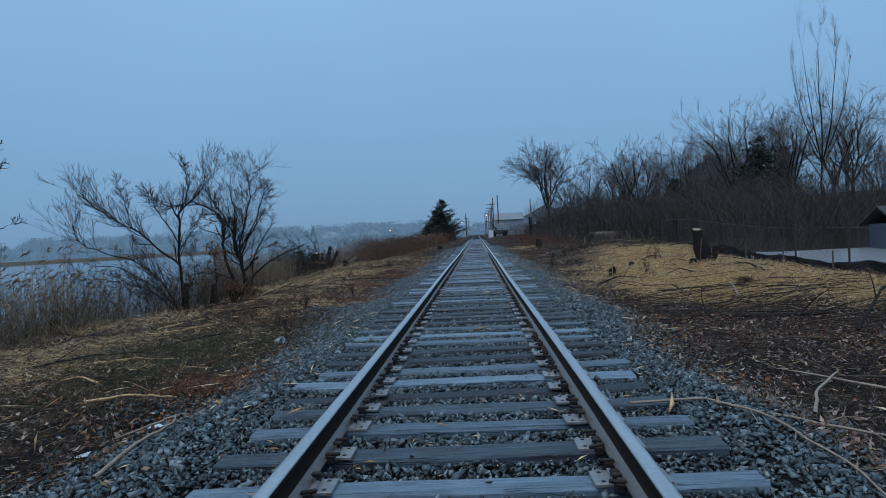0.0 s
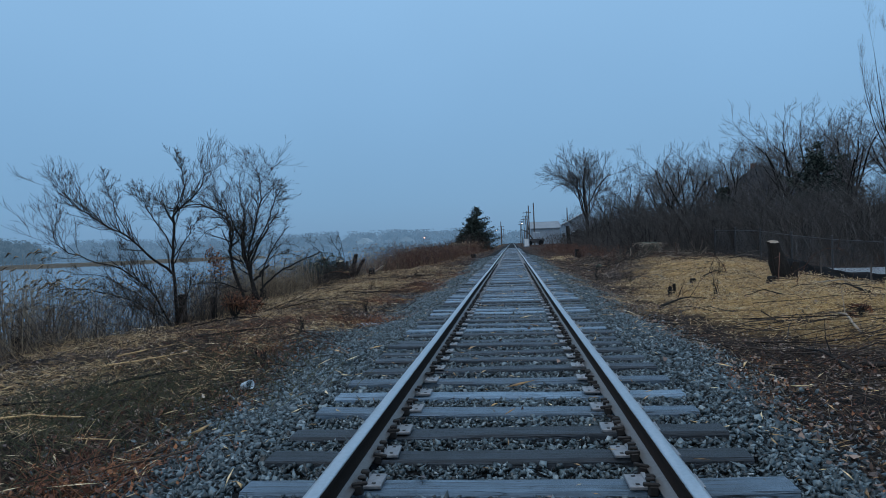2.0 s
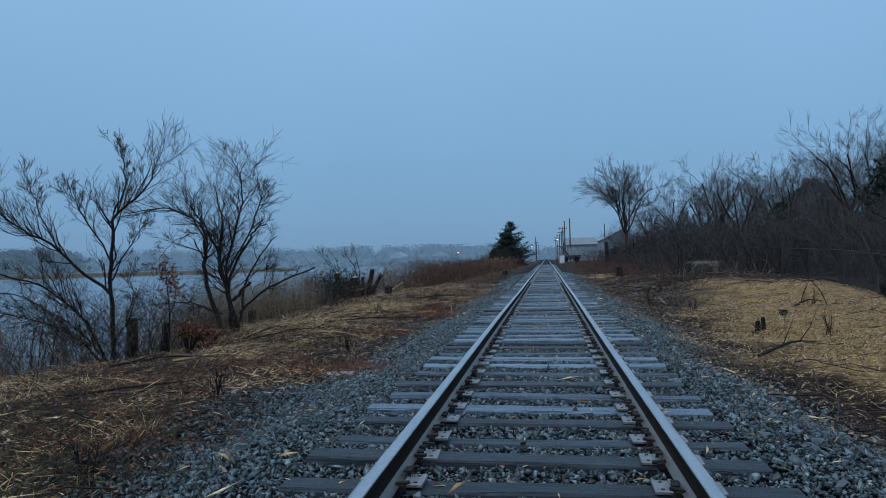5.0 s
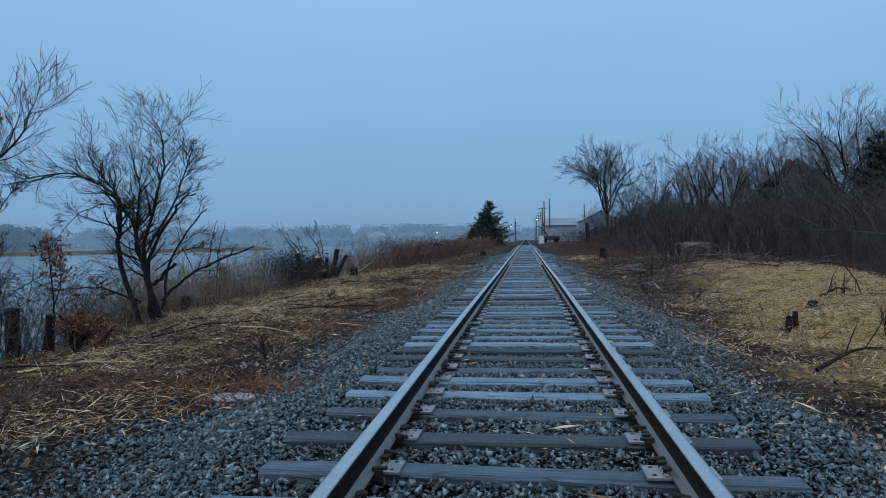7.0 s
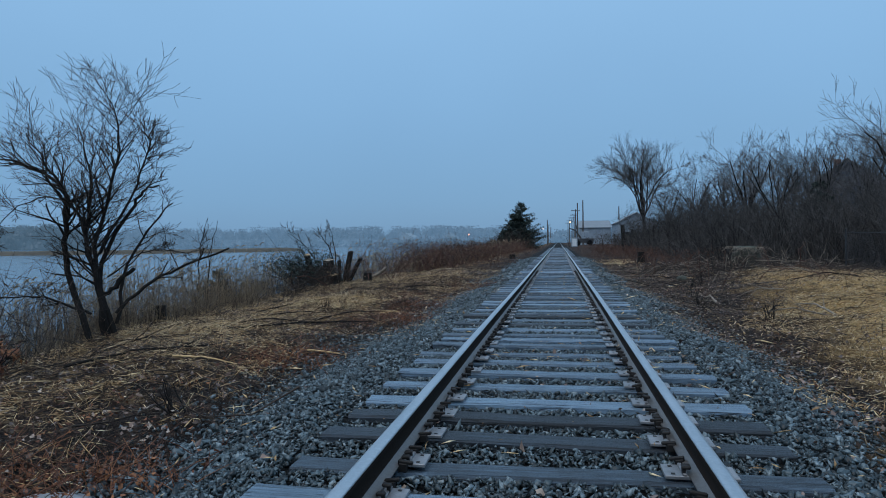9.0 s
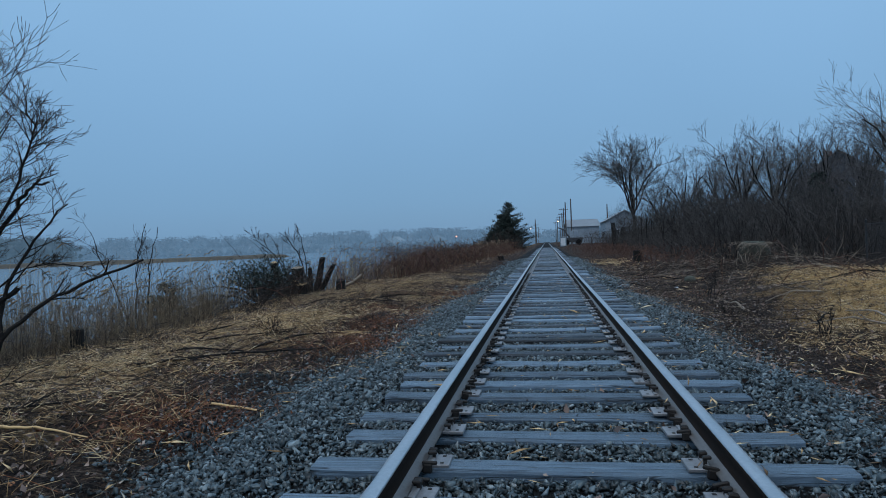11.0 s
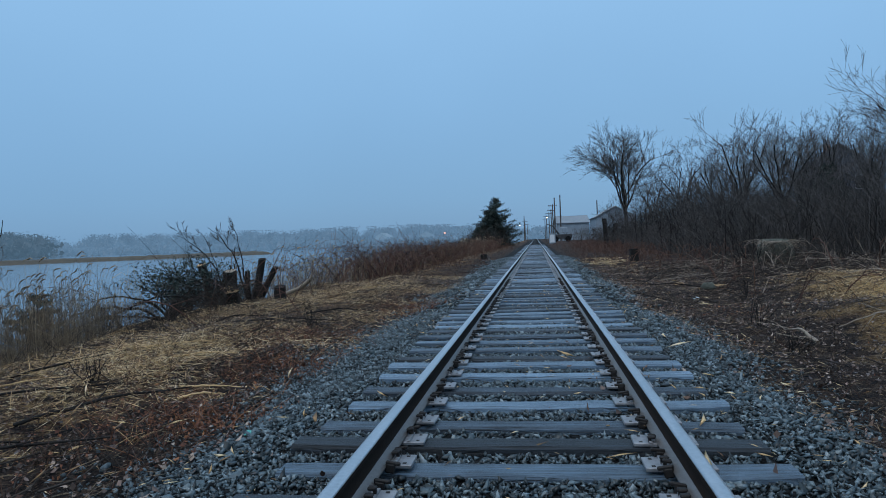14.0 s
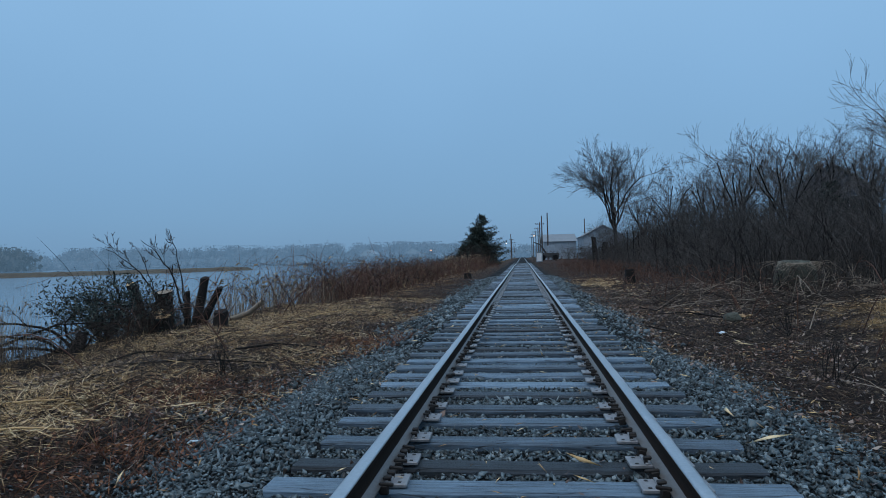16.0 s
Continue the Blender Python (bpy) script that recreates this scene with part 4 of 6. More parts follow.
x, y = tufts(1100, -7.6, -2.5, 0, 34, 11, 0.07)
tagged(weeds(len(x), x, y, 0.05, 0.20, 0.004, "weed_tufts", M_TWIG, 0.8), "dark broken weed tufts on the river bank", "weeds", kind="stuff")
x, y = tufts(260, -7.6, -2.7, 0, 34, 12, 0.06)
tagged(weeds(len(x), x, y, 0.05, 0.16, 0.0035, "grass_tufts", M_STRAW, 0.9), "flattened straw-coloured grass tufts on the river bank", "grass", kind="stuff")
x, y = tufts(620, 2.5, 8, 0, 44, 11, 0.07)
x, y = kept(x, y, litter_right(x, y))
tagged(weeds(len(x), x, y, 0.05, 0.20, 0.004, "weed_tufts", M_TWIG, 0.8), "dark broken weed tufts on the clearing", "weeds", kind="stuff")

# ---- reeds along the water ----
def reeds(x, y, hmin, hmax, r, name, label, plume=0.3):
    lines, tips = [], []
    for a, b in zip(x, y):
        h = rng.uniform(hmin, hmax)
        z = max(float(ground_z(a, b)), -1.3) - 0.03
        d = np.array([rng.normal(0, 0.07), rng.normal(0, 0.07), 1.0])
        s = np.linspace(0, 1, 4)[:, None]
        bend = np.array([rng.normal(0, 0.10), rng.normal(0, 0.10), 0])
        p = np.array([a, b, z]) + d * s * h + bend * s ** 2 * h
        lines.append((p, np.linspace(r, r * 0.45, 4)))
        if rng.uniform() < plume:
            q = p[-1]
            g = np.array([q, q + (0.05, 0.01, 0.05), q + (0.10, 0.02, 0.08), q + (0.16, 0.02, 0.05)]) + rng.normal(0, 0.01, (4, 3))
            lines.append((g, np.array([r * 0.8, r * 3.2, r * 2.6, r * 0.4])))
        for _ in range(1):
            i = rng.uniform(0.15, 0.8)
            q = np.array([a, b, z]) + d * i * h + bend * i * i * h
            w = rng.uniform(0, 6.28)
            e = np.array([math.cos(w), math.sin(w), 0.35]) * rng.uniform(0.15, 0.4)
            lines.append((np.array([q, q + e * 0.6 + (0, 0, 0.05), q + e + (0, 0, -0.08)]), np.array([r * 0.8, r * 1.1, r * 0.2])))
    v, f = tubes(lines, 3)
    return tagged(fast_mesh(name, v, f, M_REED), label, "reeds", kind="stuff")


x, y = rng.normal(-11.2, 0.9, 900), rng.uniform(7, 22, 900)
reeds(x, y, 0.9, 1.8, 0.005, "reeds", "tall dry tan reeds standing in the shallow water")
x, y = rng.normal(-9.9, 0.55, 1000), rng.uniform(8, 16, 1000)
reeds(x, y, 1.3, 2.0, 0.006, "reeds", "dense pale dry reeds along the water's edge")
x, y = rng.normal(-9.2, 0.5, 1700), rng.uniform(20.5, 29, 1700)
reeds(x, y, 1.1, 1.8, 0.0045, "reeds", "dense pale dry reeds behind the bank", 0.2)
x, y = rng.normal(-10.6, 0.8, 230), rng.uniform(20, 33, 230)
reeds(x, y, 0.9, 1.7, 0.004, "reeds", "thin stand of dry reeds at the water's edge")
x, y = rng.normal(-9.6, 1.4, 1700), rng.uniform(39, 75, 1700)
k = x < -5.2
reeds(x[k], y[k], 0.8, 1.75, 0.009, "reeds", "dense belt of brown-tan reeds along the bank", 0.35)
x, y = rng.normal(-8.6, 1.8, 1500), rng.uniform(72, 135, 1500)
k = x < -4.6
reeds(x[k], y[k], 0.8, 1.8, 0.016, "reeds", "distant belt of brown reeds beside the track", 0.4)


# ---- bare trees ----
def as_tree(name, x, y, lines, label, category="tree", group="", twig=M_TWIG, bark=M_BARK, z=None, twig_sides=3, min_r=0.0):
    """A tree from branch lines by depth: thick ones make the trunk, the rest the crown."""
    base = thing(name, x, y, float(ground_z(x, y)) - 0.03 if z is None else z, label, category, group)
    top = max(lines)
    thick = [l for d in lines for l in lines[d] if d >= top - 1]
    thin = [(p, np.maximum(r, min_r)) for d in lines for p, r in lines[d] if d < top - 1]
    v, f = tubes(thick, 7 if len(thick) < 60 else 5)
    fast_mesh("trunk", v, f, bark, base, smooth=True)
    if thin:
        v, f = tubes(thin, twig_sides)
        fast_mesh("crown", v, f, twig, base)
    return base


def stem_lines(rng, stems, right, out, depth=3, y_spread=0.25, twig=True, kids=5, first=0.35, len_k=0.50, wob=0.2, spread=0.8, up=0.3, count=None):
    """Main stems given as few bends (across, up) in the plane facing the track, with twigs grown from them."""
    for k, (pts, r0, r1, leafy) in enumerate(stems):
        side = rng.uniform(-y_spread, y_spread)
        P = []
        for i, (a, h) in enumerate(pts):
            q = np.array([right[0] * a, right[1] * a, h]) + np.array([-right[1], right[0], 0]) * side * h * 0.5
            P.append(q)
        P = np.array(P)
        t = np.linspace(0, len(P) - 1, 3 * len(P))
        S = np.stack([np.interp(t, np.arange(len(P)), P[:, c]) for c in range(3)], -1)
        S[1:-1] = (S[:-2] + 2 * S[1:-1] + S[2:]) / 4
        S[1:] += rng.normal(0, 0.018, S[1:].shape)
        R = np.linspace(r0, r1, len(S))
        out.setdefault(depth, []).append((S, R))
        if leafy:
            L = np.linalg.norm(P[-1] - P[0])
            offshoots(rng, list(S), R, L * len_k, depth, out, up=up, kids=kids, spread=spread, count=int((count or kids) * leafy), shrink=0.62, wob=wob, segs=4, first=first)
    return out


RIGHT = (math.cos(radians(25)), math.sin(radians(25)))
r1 = np.random.default_rng(21)
T1 = [([(-0.17, 0), (-0.5, 1.5), (-0.53, 2.2), (-0.46, 2.77), (-0.66, 3.1), (-1.12, 3.4), (-1.58, 3.4), (-2.0, 3.28)], 0.050, 0.0096, 2.0),
      ([(0.2, 0), (-0.1, 1.3), (-0.23, 2.0), (-0.17, 2.55), (-0.13, 3.1), (-0.33, 4.1)], 0.048, 0.0064, 1.5),
      ([(0.05, 0), (-0.05, 1.15), (-0.25, 2.35), (-0.6, 3.2), (-0.95, 3.9)], 0.044, 0.0064, 1.5),
      ([(0.1, 0), (-0.1, 1.65), (0.2, 3.0), (0.33, 4.0), (0.2, 4.5)], 0.040, 0.0064, 1.6),
      ([(0.0, 0.6), (0.0, 1.65), (0.46, 2.6), (0.6, 2.9), (0.82, 2.97)], 0.036, 0.0176, 0.25),
      ([(0.2, 0.3), (0.33, 1.43), (0.66, 2.13), (1.0, 2.66)], 0.029, 0.0096, 0.35),
      ([(0.2, 0.5), (0.53, 0.97), (1.0, 1.3), (1.85, 1.74)], 0.034, 0.0192, 0.2),
      ([(0.03, 0.87), (0.25, 1.1), (0.46, 1.36)], 0.042, 0.0336, 0),
      ([(-0.15, 0.5), (-0.6, 0.8), (-1.1, 0.87), (-1.6, 0.84)], 0.027, 0.0096, 0.6),
      ([(0.1, 1.2), (0.55, 1.68), (0.95, 1.72), (1.3, 1.6)], 0.014, 0.0048, 0.7),
      ([(0.0, 1.7), (0.5, 2.9), (0.72, 3.7), (0.6, 4.3)], 0.024, 0.0056, 1.5),
      ([(-0.2, 2.6), (-0.75, 2.75), (-1.2, 2.4), (-1.5, 1.9)], 0.013, 0.0040, 1.0)]
many_stemmed = as_tree("bare_tree", -7.4, 20.3, stem_lines(r1, T1, RIGHT, {}, 3, kids=4, up=0.22, spread=0.8, len_k=0.28, wob=0.2, first=0.22, count=22, y_spread=0.15), "bare many-stemmed tree with broken dead limbs on the river bank", "tree", min_r=0.0028)
T2 = [([(0, 0), (-0.03, 1.36), (-0.03, 2.18), (0.03, 2.92), (0.22, 3.23), (0.48, 3.4), (0.72, 3.8), (0.80, 4.1)], 0.044, 0.0080, 1.6),
      ([(0.05, 3.05), (0.3, 3.6), (0.25, 4.1), (0.12, 4.4)], 0.018, 0.0056, 1.3),
      ([(-0.04, 1.45), (-0.5, 1.9), (-1.0, 2.45), (-1.43, 2.72), (-1.86, 3.06), (-2.3, 3.47), (-2.5, 3.75)], 0.034, 0.0064, 2.4),
      ([(-0.95, 2.4), (-1.3, 3.2), (-1.45, 3.85)], 0.014, 0.0040, 1.2),
      ([(0.0, 2.0), (-0.37, 2.86), (-0.68, 3.35), (-0.8, 3.75)], 0.019, 0.0048, 1.3),
      ([(0.0, 1.9), (0.37, 2.5), (0.56, 2.85)], 0.016, 0.0048, 1.1),
      ([(-0.06, 0), (-0.5, 1.0), (-1.1, 1.63), (-1.9, 1.9), (-2.5, 2.25), (-2.55, 2.8)], 0.027, 0.0064, 1.8),
      ([(-0.1, 0), (-0.8, 0.8), (-1.7, 1.1), (-2.7, 1.3)], 0.022, 0.0064, 1.5),
      ([(-0.1, 0), (-0.5, 0.7), (-1.5, 1.5), (-2.2, 1.55)], 0.018, 0.0056, 1.4),
      ([(0.05, 0.5), (0.35, 1.2), (0.3, 1.9)], 0.016, 0.0048, 1.1)]
leaning = as_tree("bare_tree", -7.55, 16.1, stem_lines(r1, T2, RIGHT, {}, 3, kids=4, up=0.40, spread=0.7, len_k=0.30, wob=0.16, first=0.15, count=18, y_spread=0.15), "bare leaning willow-like tree with arching fine twigs", "tree", min_r=0.0028)
many_stemmed.scale, leaning.scale = (1.10, 1.10, 0.87), (0.95, 0.95, 0.88)
T3 = [([(0, 0), (0.0, 1.2), (0.15, 2.1), (0.3, 2.9), (0.45, 3.5)], 0.06, 0.012, 1.2), ([(0.05, 1.5), (0.35, 1.8), (0.75, 2.0)], 0.02, 0.006, 0.5),
      ([(0.1, 1.8), (0.45, 2.4), (0.75, 3.0)], 0.03, 0.01, 1.1), ([(0, 0), (-0.5, 1.5), (-1, 3.2)], 0.05, 0.01, 1.3)]
as_tree("bare_tree", -7.6, 8.3, stem_lines(r1, T3, RIGHT, {}, 3, kids=5, len_k=0.30, first=0.6), "bare slender tree at the water's edge", "tree", min_r=0.004)
TT = [([(0, 0), (-0.1, 2.5), (0.0, 4.2), (-0.6, 7.0), (-1.2, 11.2)], 0.12, 0.012, 1.3), ([(0, 3.8), (0.15, 6.0), (0.0, 9.0), (0.1, 12.0)], 0.08, 0.012, 1.4),
      ([(0, 4.0), (0.9, 6.5), (1.3, 9.0), (1.7, 11.9)], 0.07, 0.012, 1.3), ([(0.5, 5.2), (1.6, 7.0), (2.2, 9.0), (2.5, 10.6)], 0.04, 0.01, 1.2),
      ([(-0.3, 5.0), (-1.4, 7.2), (-1.9, 9.0), (-2.1, 10.4)], 0.04, 0.01, 1.2), ([(0, 3.4), (-1.2, 4.8), (-2.6, 6.2)], 0.04, 0.012, 0.8), ([(0, 4.2), (1.3, 5.8), (2.2, 6.6)], 0.04, 0.012, 0.8)]
tall_one = as_tree("bare_tree", 20.0, 39, stem_lines(r1, TT, (math.cos(radians(-20)), math.sin(radians(-20))), {}, 3, kids=5, len_k=0.30, wob=0.07, spread=0.5, up=0.5), "tall bare upswept tree above the thicket", "tree", min_r=0.004, twig=M_THICKET)
tall_one.scale = (0.64, 0.64, 0.94)


def wild(seed, height, stems, depth, kids, r, up, spread, lean=0.3, first=0.35):
    rr = np.random.default_rng(seed)
    out = {}
    for _ in range(stems):
        d = np.array([rr.normal(0, lean), rr.normal(0, lean), 1.0])
        grow(rr, (rr.normal(0, 0.08 * stems), rr.normal(0, 0.08 * stems), 0), d, height * rr.uniform(0.5, 0.62), r * rr.uniform(0.7, 1.1), depth, out, up, kids, spread, 0.62, 0.12, 5)
    return out


def vase(seed, height, limbs, r, spread=0.55, fork=0.32, kids=5, depth=3, up=0.2, fan=0.78):
    """A tree with a clear trunk that forks into rising limbs and a rounded crown."""
    rr = np.random.default_rng(seed)
    out = {}
    top = np.array([rr.normal(0, 0.2), rr.normal(0, 0.2), height * fork])
    trunk = np.array([(0, 0, 0), top * 0.5 + rr.normal(0, 0.06, 3), top, top + (0.1, 0.0, height * 0.12)])
    out[depth + 1] = [(trunk, np.array([r * 1.25, r, r * 0.85, r * 0.5]))]
    for k in range(limbs):
        a = 6.28 * k / limbs + rr.uniform(-0.4, 0.4)
        s_ = spread * rr.uniform(0.35, 1.2)
        p = top * rr.uniform(0.75, 1.15)
        grow(rr, p, (math.cos(a) * s_, math.sin(a) * s_, 1), height * rr.uniform(0.36, 0.50), r * 0.55, depth, out, up, kids, fan, 0.56, 0.17, 5)
    return out


# thicket behind the clearing: a few kinds, then copies
TALL = [as_tree("bare_tree", 11.3, 104, vase(31, 13.9, 9, 0.22, 0.40, 0.36, 7, up=0.15, fan=0.68), "large bare spreading tree at the end of the thicket", "tree", "bare trees of the thicket", min_r=0.011, twig=M_THICKET),
        as_tree("bare_tree", 16.5, 74, vase(32, 10.0, 7, 0.16, 0.5, 0.36), "bare grey tree rising out of the thicket", "tree", "bare trees of the thicket", min_r=0.008, twig=M_THICKET),
        as_tree("bare_tree", 22.5, 60, vase(33, 10.6, 7, 0.17, 0.7, 0.32), "bare grey tree rising out of the thicket", "tree", "bare trees of the thicket", min_r=0.008, twig=M_THICKET),
        as_tree("bare_tree", 14.5, 58, vase(36, 7.6, 5, 0.11, 0.55, 0.3), "bare grey tree rising out of the thicket", "tree", "bare trees of the thicket", min_r=0.008, twig=M_THICKET)]
rb = random.Random(44)


def put_copy(ob, x, y, s, sink=0.03):
    c = copy_thing(ob, pose(x, y, float(ground_z(x, y)) - sink, 0, 0, rb.uniform(0, 360)) @ Matrix.Scale(s, 4))
    return c


for x, y, k, s in ((13.6, 98, 1, 0.9), (16.5, 96, 2, 1.0), (19, 92, 1, 1.05), (21.5, 97, 2, 0.95), (14.8, 84, 3, 0.9), (18.2, 80, 2, 0.8), (20.5, 78, 1, 1.0), (23.8, 82, 2, 1.0), (12.6, 74, 3, 0.7),
                   (18.7, 66, 3, 0.9), (25.5, 64, 2, 1.05), (29, 66, 1, 1.1), (26.5, 57, 2, 0.95), (30.5, 58, 1, 1.0), (33, 52, 2, 0.9), (36.5, 49, 1, 1.0), (32, 44, 3, 1.0), (27.5, 46, 3, 0.9),
                   (40, 60, 1, 1.1), (36, 66, 2, 1.1), (42, 78, 1, 1.2), (40, 88, 2, 1.2), (30, 95, 1, 1.2), (33, 100, 3, 0.95), (38, 40, 3, 1.1), (44, 46, 1, 1.0), (27, 76, 1, 0.95), (30.5, 84, 2, 1.0), (33.5, 90, 1, 1.05), (28, 88, 3, 1.1), (24.5, 70, 3, 1.0), (22, 72, 2, 0.9), (35.5, 82, 2, 1.0)):
    put_copy(TALL[k], x, y, s)

SHRUBS = [as_tree("bare_shrub", 11.5, 44.5, wild(51, 4.6, 6, 3, 4, 0.024, 0.25, 0.85, 0.45), "tangled bare dark shrub in the thicket", "shrub", "shrubs of the thicket", twig=M_BRUSH, min_r=0.0045),
          as_tree("bare_shrub", 8.6, 46.0, wild(52, 3.8, 7, 3, 4, 0.020, 0.15, 0.95, 0.5), "tangled bare dark shrub in the thicket", "shrub", "shrubs of the thicket", twig=M_BRUSH, min_r=0.0045),
          as_tree("bare_shrub", 14.0, 41.0, wild(53, 5.4, 5, 3, 4, 0.030, 0.3, 0.8, 0.35), "tangled bare dark shrub in the thicket", "shrub", "shrubs of the thicket", twig=M_BRUSH, min_r=0.0045)]
spots = []
for _ in range(900):
    y = rb.uniform(34, 100)
    x0 = 6.8 + max(0, 42 - y) * 0.9 + max(0, y - 60) * 0.03
    x = x0 + abs(rb.gauss(0, 1)) * 9 + rb.uniform(0.2, 1.5)
    if x < 42 and all((x - a) ** 2 + (y - b) ** 2 > 2.6 for a, b in spots) and len(spots) < 128:
        spots.append((x, y))
for x, y in spots:
    far = min(1.0, max(0.0, (y - 42) / 25 + (x - 10) / 25))
    put_copy(rb.choice(SHRUBS), x, y, rb.uniform(0.55, 0.85) + 0.34 * far)
# undergrowth: a dark mass of stems and vines
n = 22000
yy = rng.uniform(36, 105, n)
xx = 7.2 + np.maximum(0, 43 - yy) * 0.9 + np.abs(rng.normal(0, 8, n))
yy[:2600] = rng.uniform(27.5, 37, 2600)
xx[:2600] = rng.uniform(11.5, 30, 2600)
lines = []
for a, b in zip(xx, yy):
    h = rng.uniform(0.5, 3.0) * min(1.5, 0.35 + 0.10 * (a - 6))
    z = float(ground_z(a, b))
    d = np.array([rng.normal(0, 0.5), rng.normal(0, 0.5), 1.0])
    p = np.array([(a, b, z - 0.05), (a + d[0] * h * 0.5, b + d[1] * h * 0.5, z + h * 0.6), (a + d[0] * h * 1.2 + rng.normal(0, 0.2), b + d[1] * h * 1.2, z + h)])
    lines.append((p, np.array([1.0, 0.8, 0.4]) * rng.uniform(0.005, 0.015)))
v, f = tubes(lines, 3)
tagged(fast_mesh("undergrowth", v, f, M_BRUSH), "dense dark undergrowth of bare stems and vines", "undergrowth", kind="stuff")
# brambles of the left bank
def bramble(n, cx, cy, sx, sy, h, name, label, r=0.006, mat=M_TWIG):
    lines = []
    for _ in range(n):
        a, b = rng.normal(cx, sx), rng.normal(cy, sy)
        z, w = float(ground_z(a, b)), rng.uniform(0, 6.28)
        L, hh = rng.uniform(0.5, 1.5) * h, rng.uniform(0.4, 1.0) * h
        t = np.linspace(0, 1, 6)[:, None]
        p = np.array([a, b, z - 0.03]) + np.array([math.cos(w), math.sin(w), 0]) * t * L + np.array([0, 0, 1.0]) * (hh * 4 * (t * 0.75) * (1 - t * 0.75)) + rng.normal(0, 0.03 * h, (6, 3)) * t
        lines.append((p, np.linspace(r, r * 0.4, 6)))
        for _ in range(3):
            i = rng.integers(1, 5)
            q = p[i]
            e = rng.normal(0, 0.18 * h, 3) + np.array([0, 0, 0.1 * h])
            lines.append((np.array([q, q + e * 0.6, q + e]), np.array([r * 0.6, r * 0.5, r * 0.25])))
    v, f = tubes(lines, 3)
    return tagged(fast_mesh(name, v, f, mat), label, "brambles", kind="stuff")


bramble(150, -9.4, 14.8, 0.7, 2.4, 1.0, "brambles", "dark arching brambles tangled along the water's edge")
bramble(150, -7.8, 15.7, 0.7, 1.4, 1.4, "brambles", "dark bramble tangle on the bank", 0.0055)
bramble(170, -8.1, 17.0, 0.7, 1.1, 1.5, "brambles", "dark tangled brambles below the leaning tree")
bramble(60, -8.9, 22.0, 0.5, 2.2, 0.7, "brambles", "thin dark stems by the shallow water")
bramble(90, -9.0, 31.0, 0.6, 1.2, 0.6, "brambles", "arching bare canes beside the evergreen bush")
bramble(520, -7.8, 50, 1.0, 6, 1.7, "brambles", "brown brush mound on the bank by the reeds", 0.009, M_REDTWIG)
bramble(240, -7.2, 56, 1.0, 8, 1.6, "brambles", "dark tangled brush on the bank by the reeds", 0.010)
bramble(620, -6.2, 80, 1.1, 19, 1.4, "brambles", "brown brush on the bank by the reeds", 0.014, M_REDTWIG)
bramble(220, 5.4, 66, 1.0, 16, 0.8, "brambles", "low brown brush beside the track", 0.014, M_REDTWIG)

bramble(110, -4.0, 26.6, 0.7, 2.4, 0.35, "brambles", "low dark vines over the bank litter", 0.003)
bramble(120, -3.9, 9.2, 0.7, 1.6, 0.30, "brambles", "low dark weeds over the bank litter", 0.003)
bramble(150, 4.9, 33.5, 1.6, 4.0, 0.50, "brambles", "dark low brush over the clearing's litter", 0.004)
bramble(130, 3.6, 21.0, 0.5, 5.0, 0.30, "brambles", "dark low brush beside the ballast", 0.003)


def clumps(bx, by, bz, pts, size, name, mat, label, category, stem=None, flat=0.5):
    """Leaves or needle sprays round the given points, with a stem."""
    base = thing(name, bx, by, bz, label, category)
    n = len(pts)
    s = size * rng.uniform(0.6, 1.4, n)
    v, f = scatter(rng, LEAF_V, LEAF_F, pts, np.stack([s, s * flat, s], -1), 0.7)
    fast_mesh("foliage", v, f, mat, base)
    if stem:
        v, f = tubes(stem, 5)
        fast_mesh("stem", v, f, M_BARK, base)
    return base


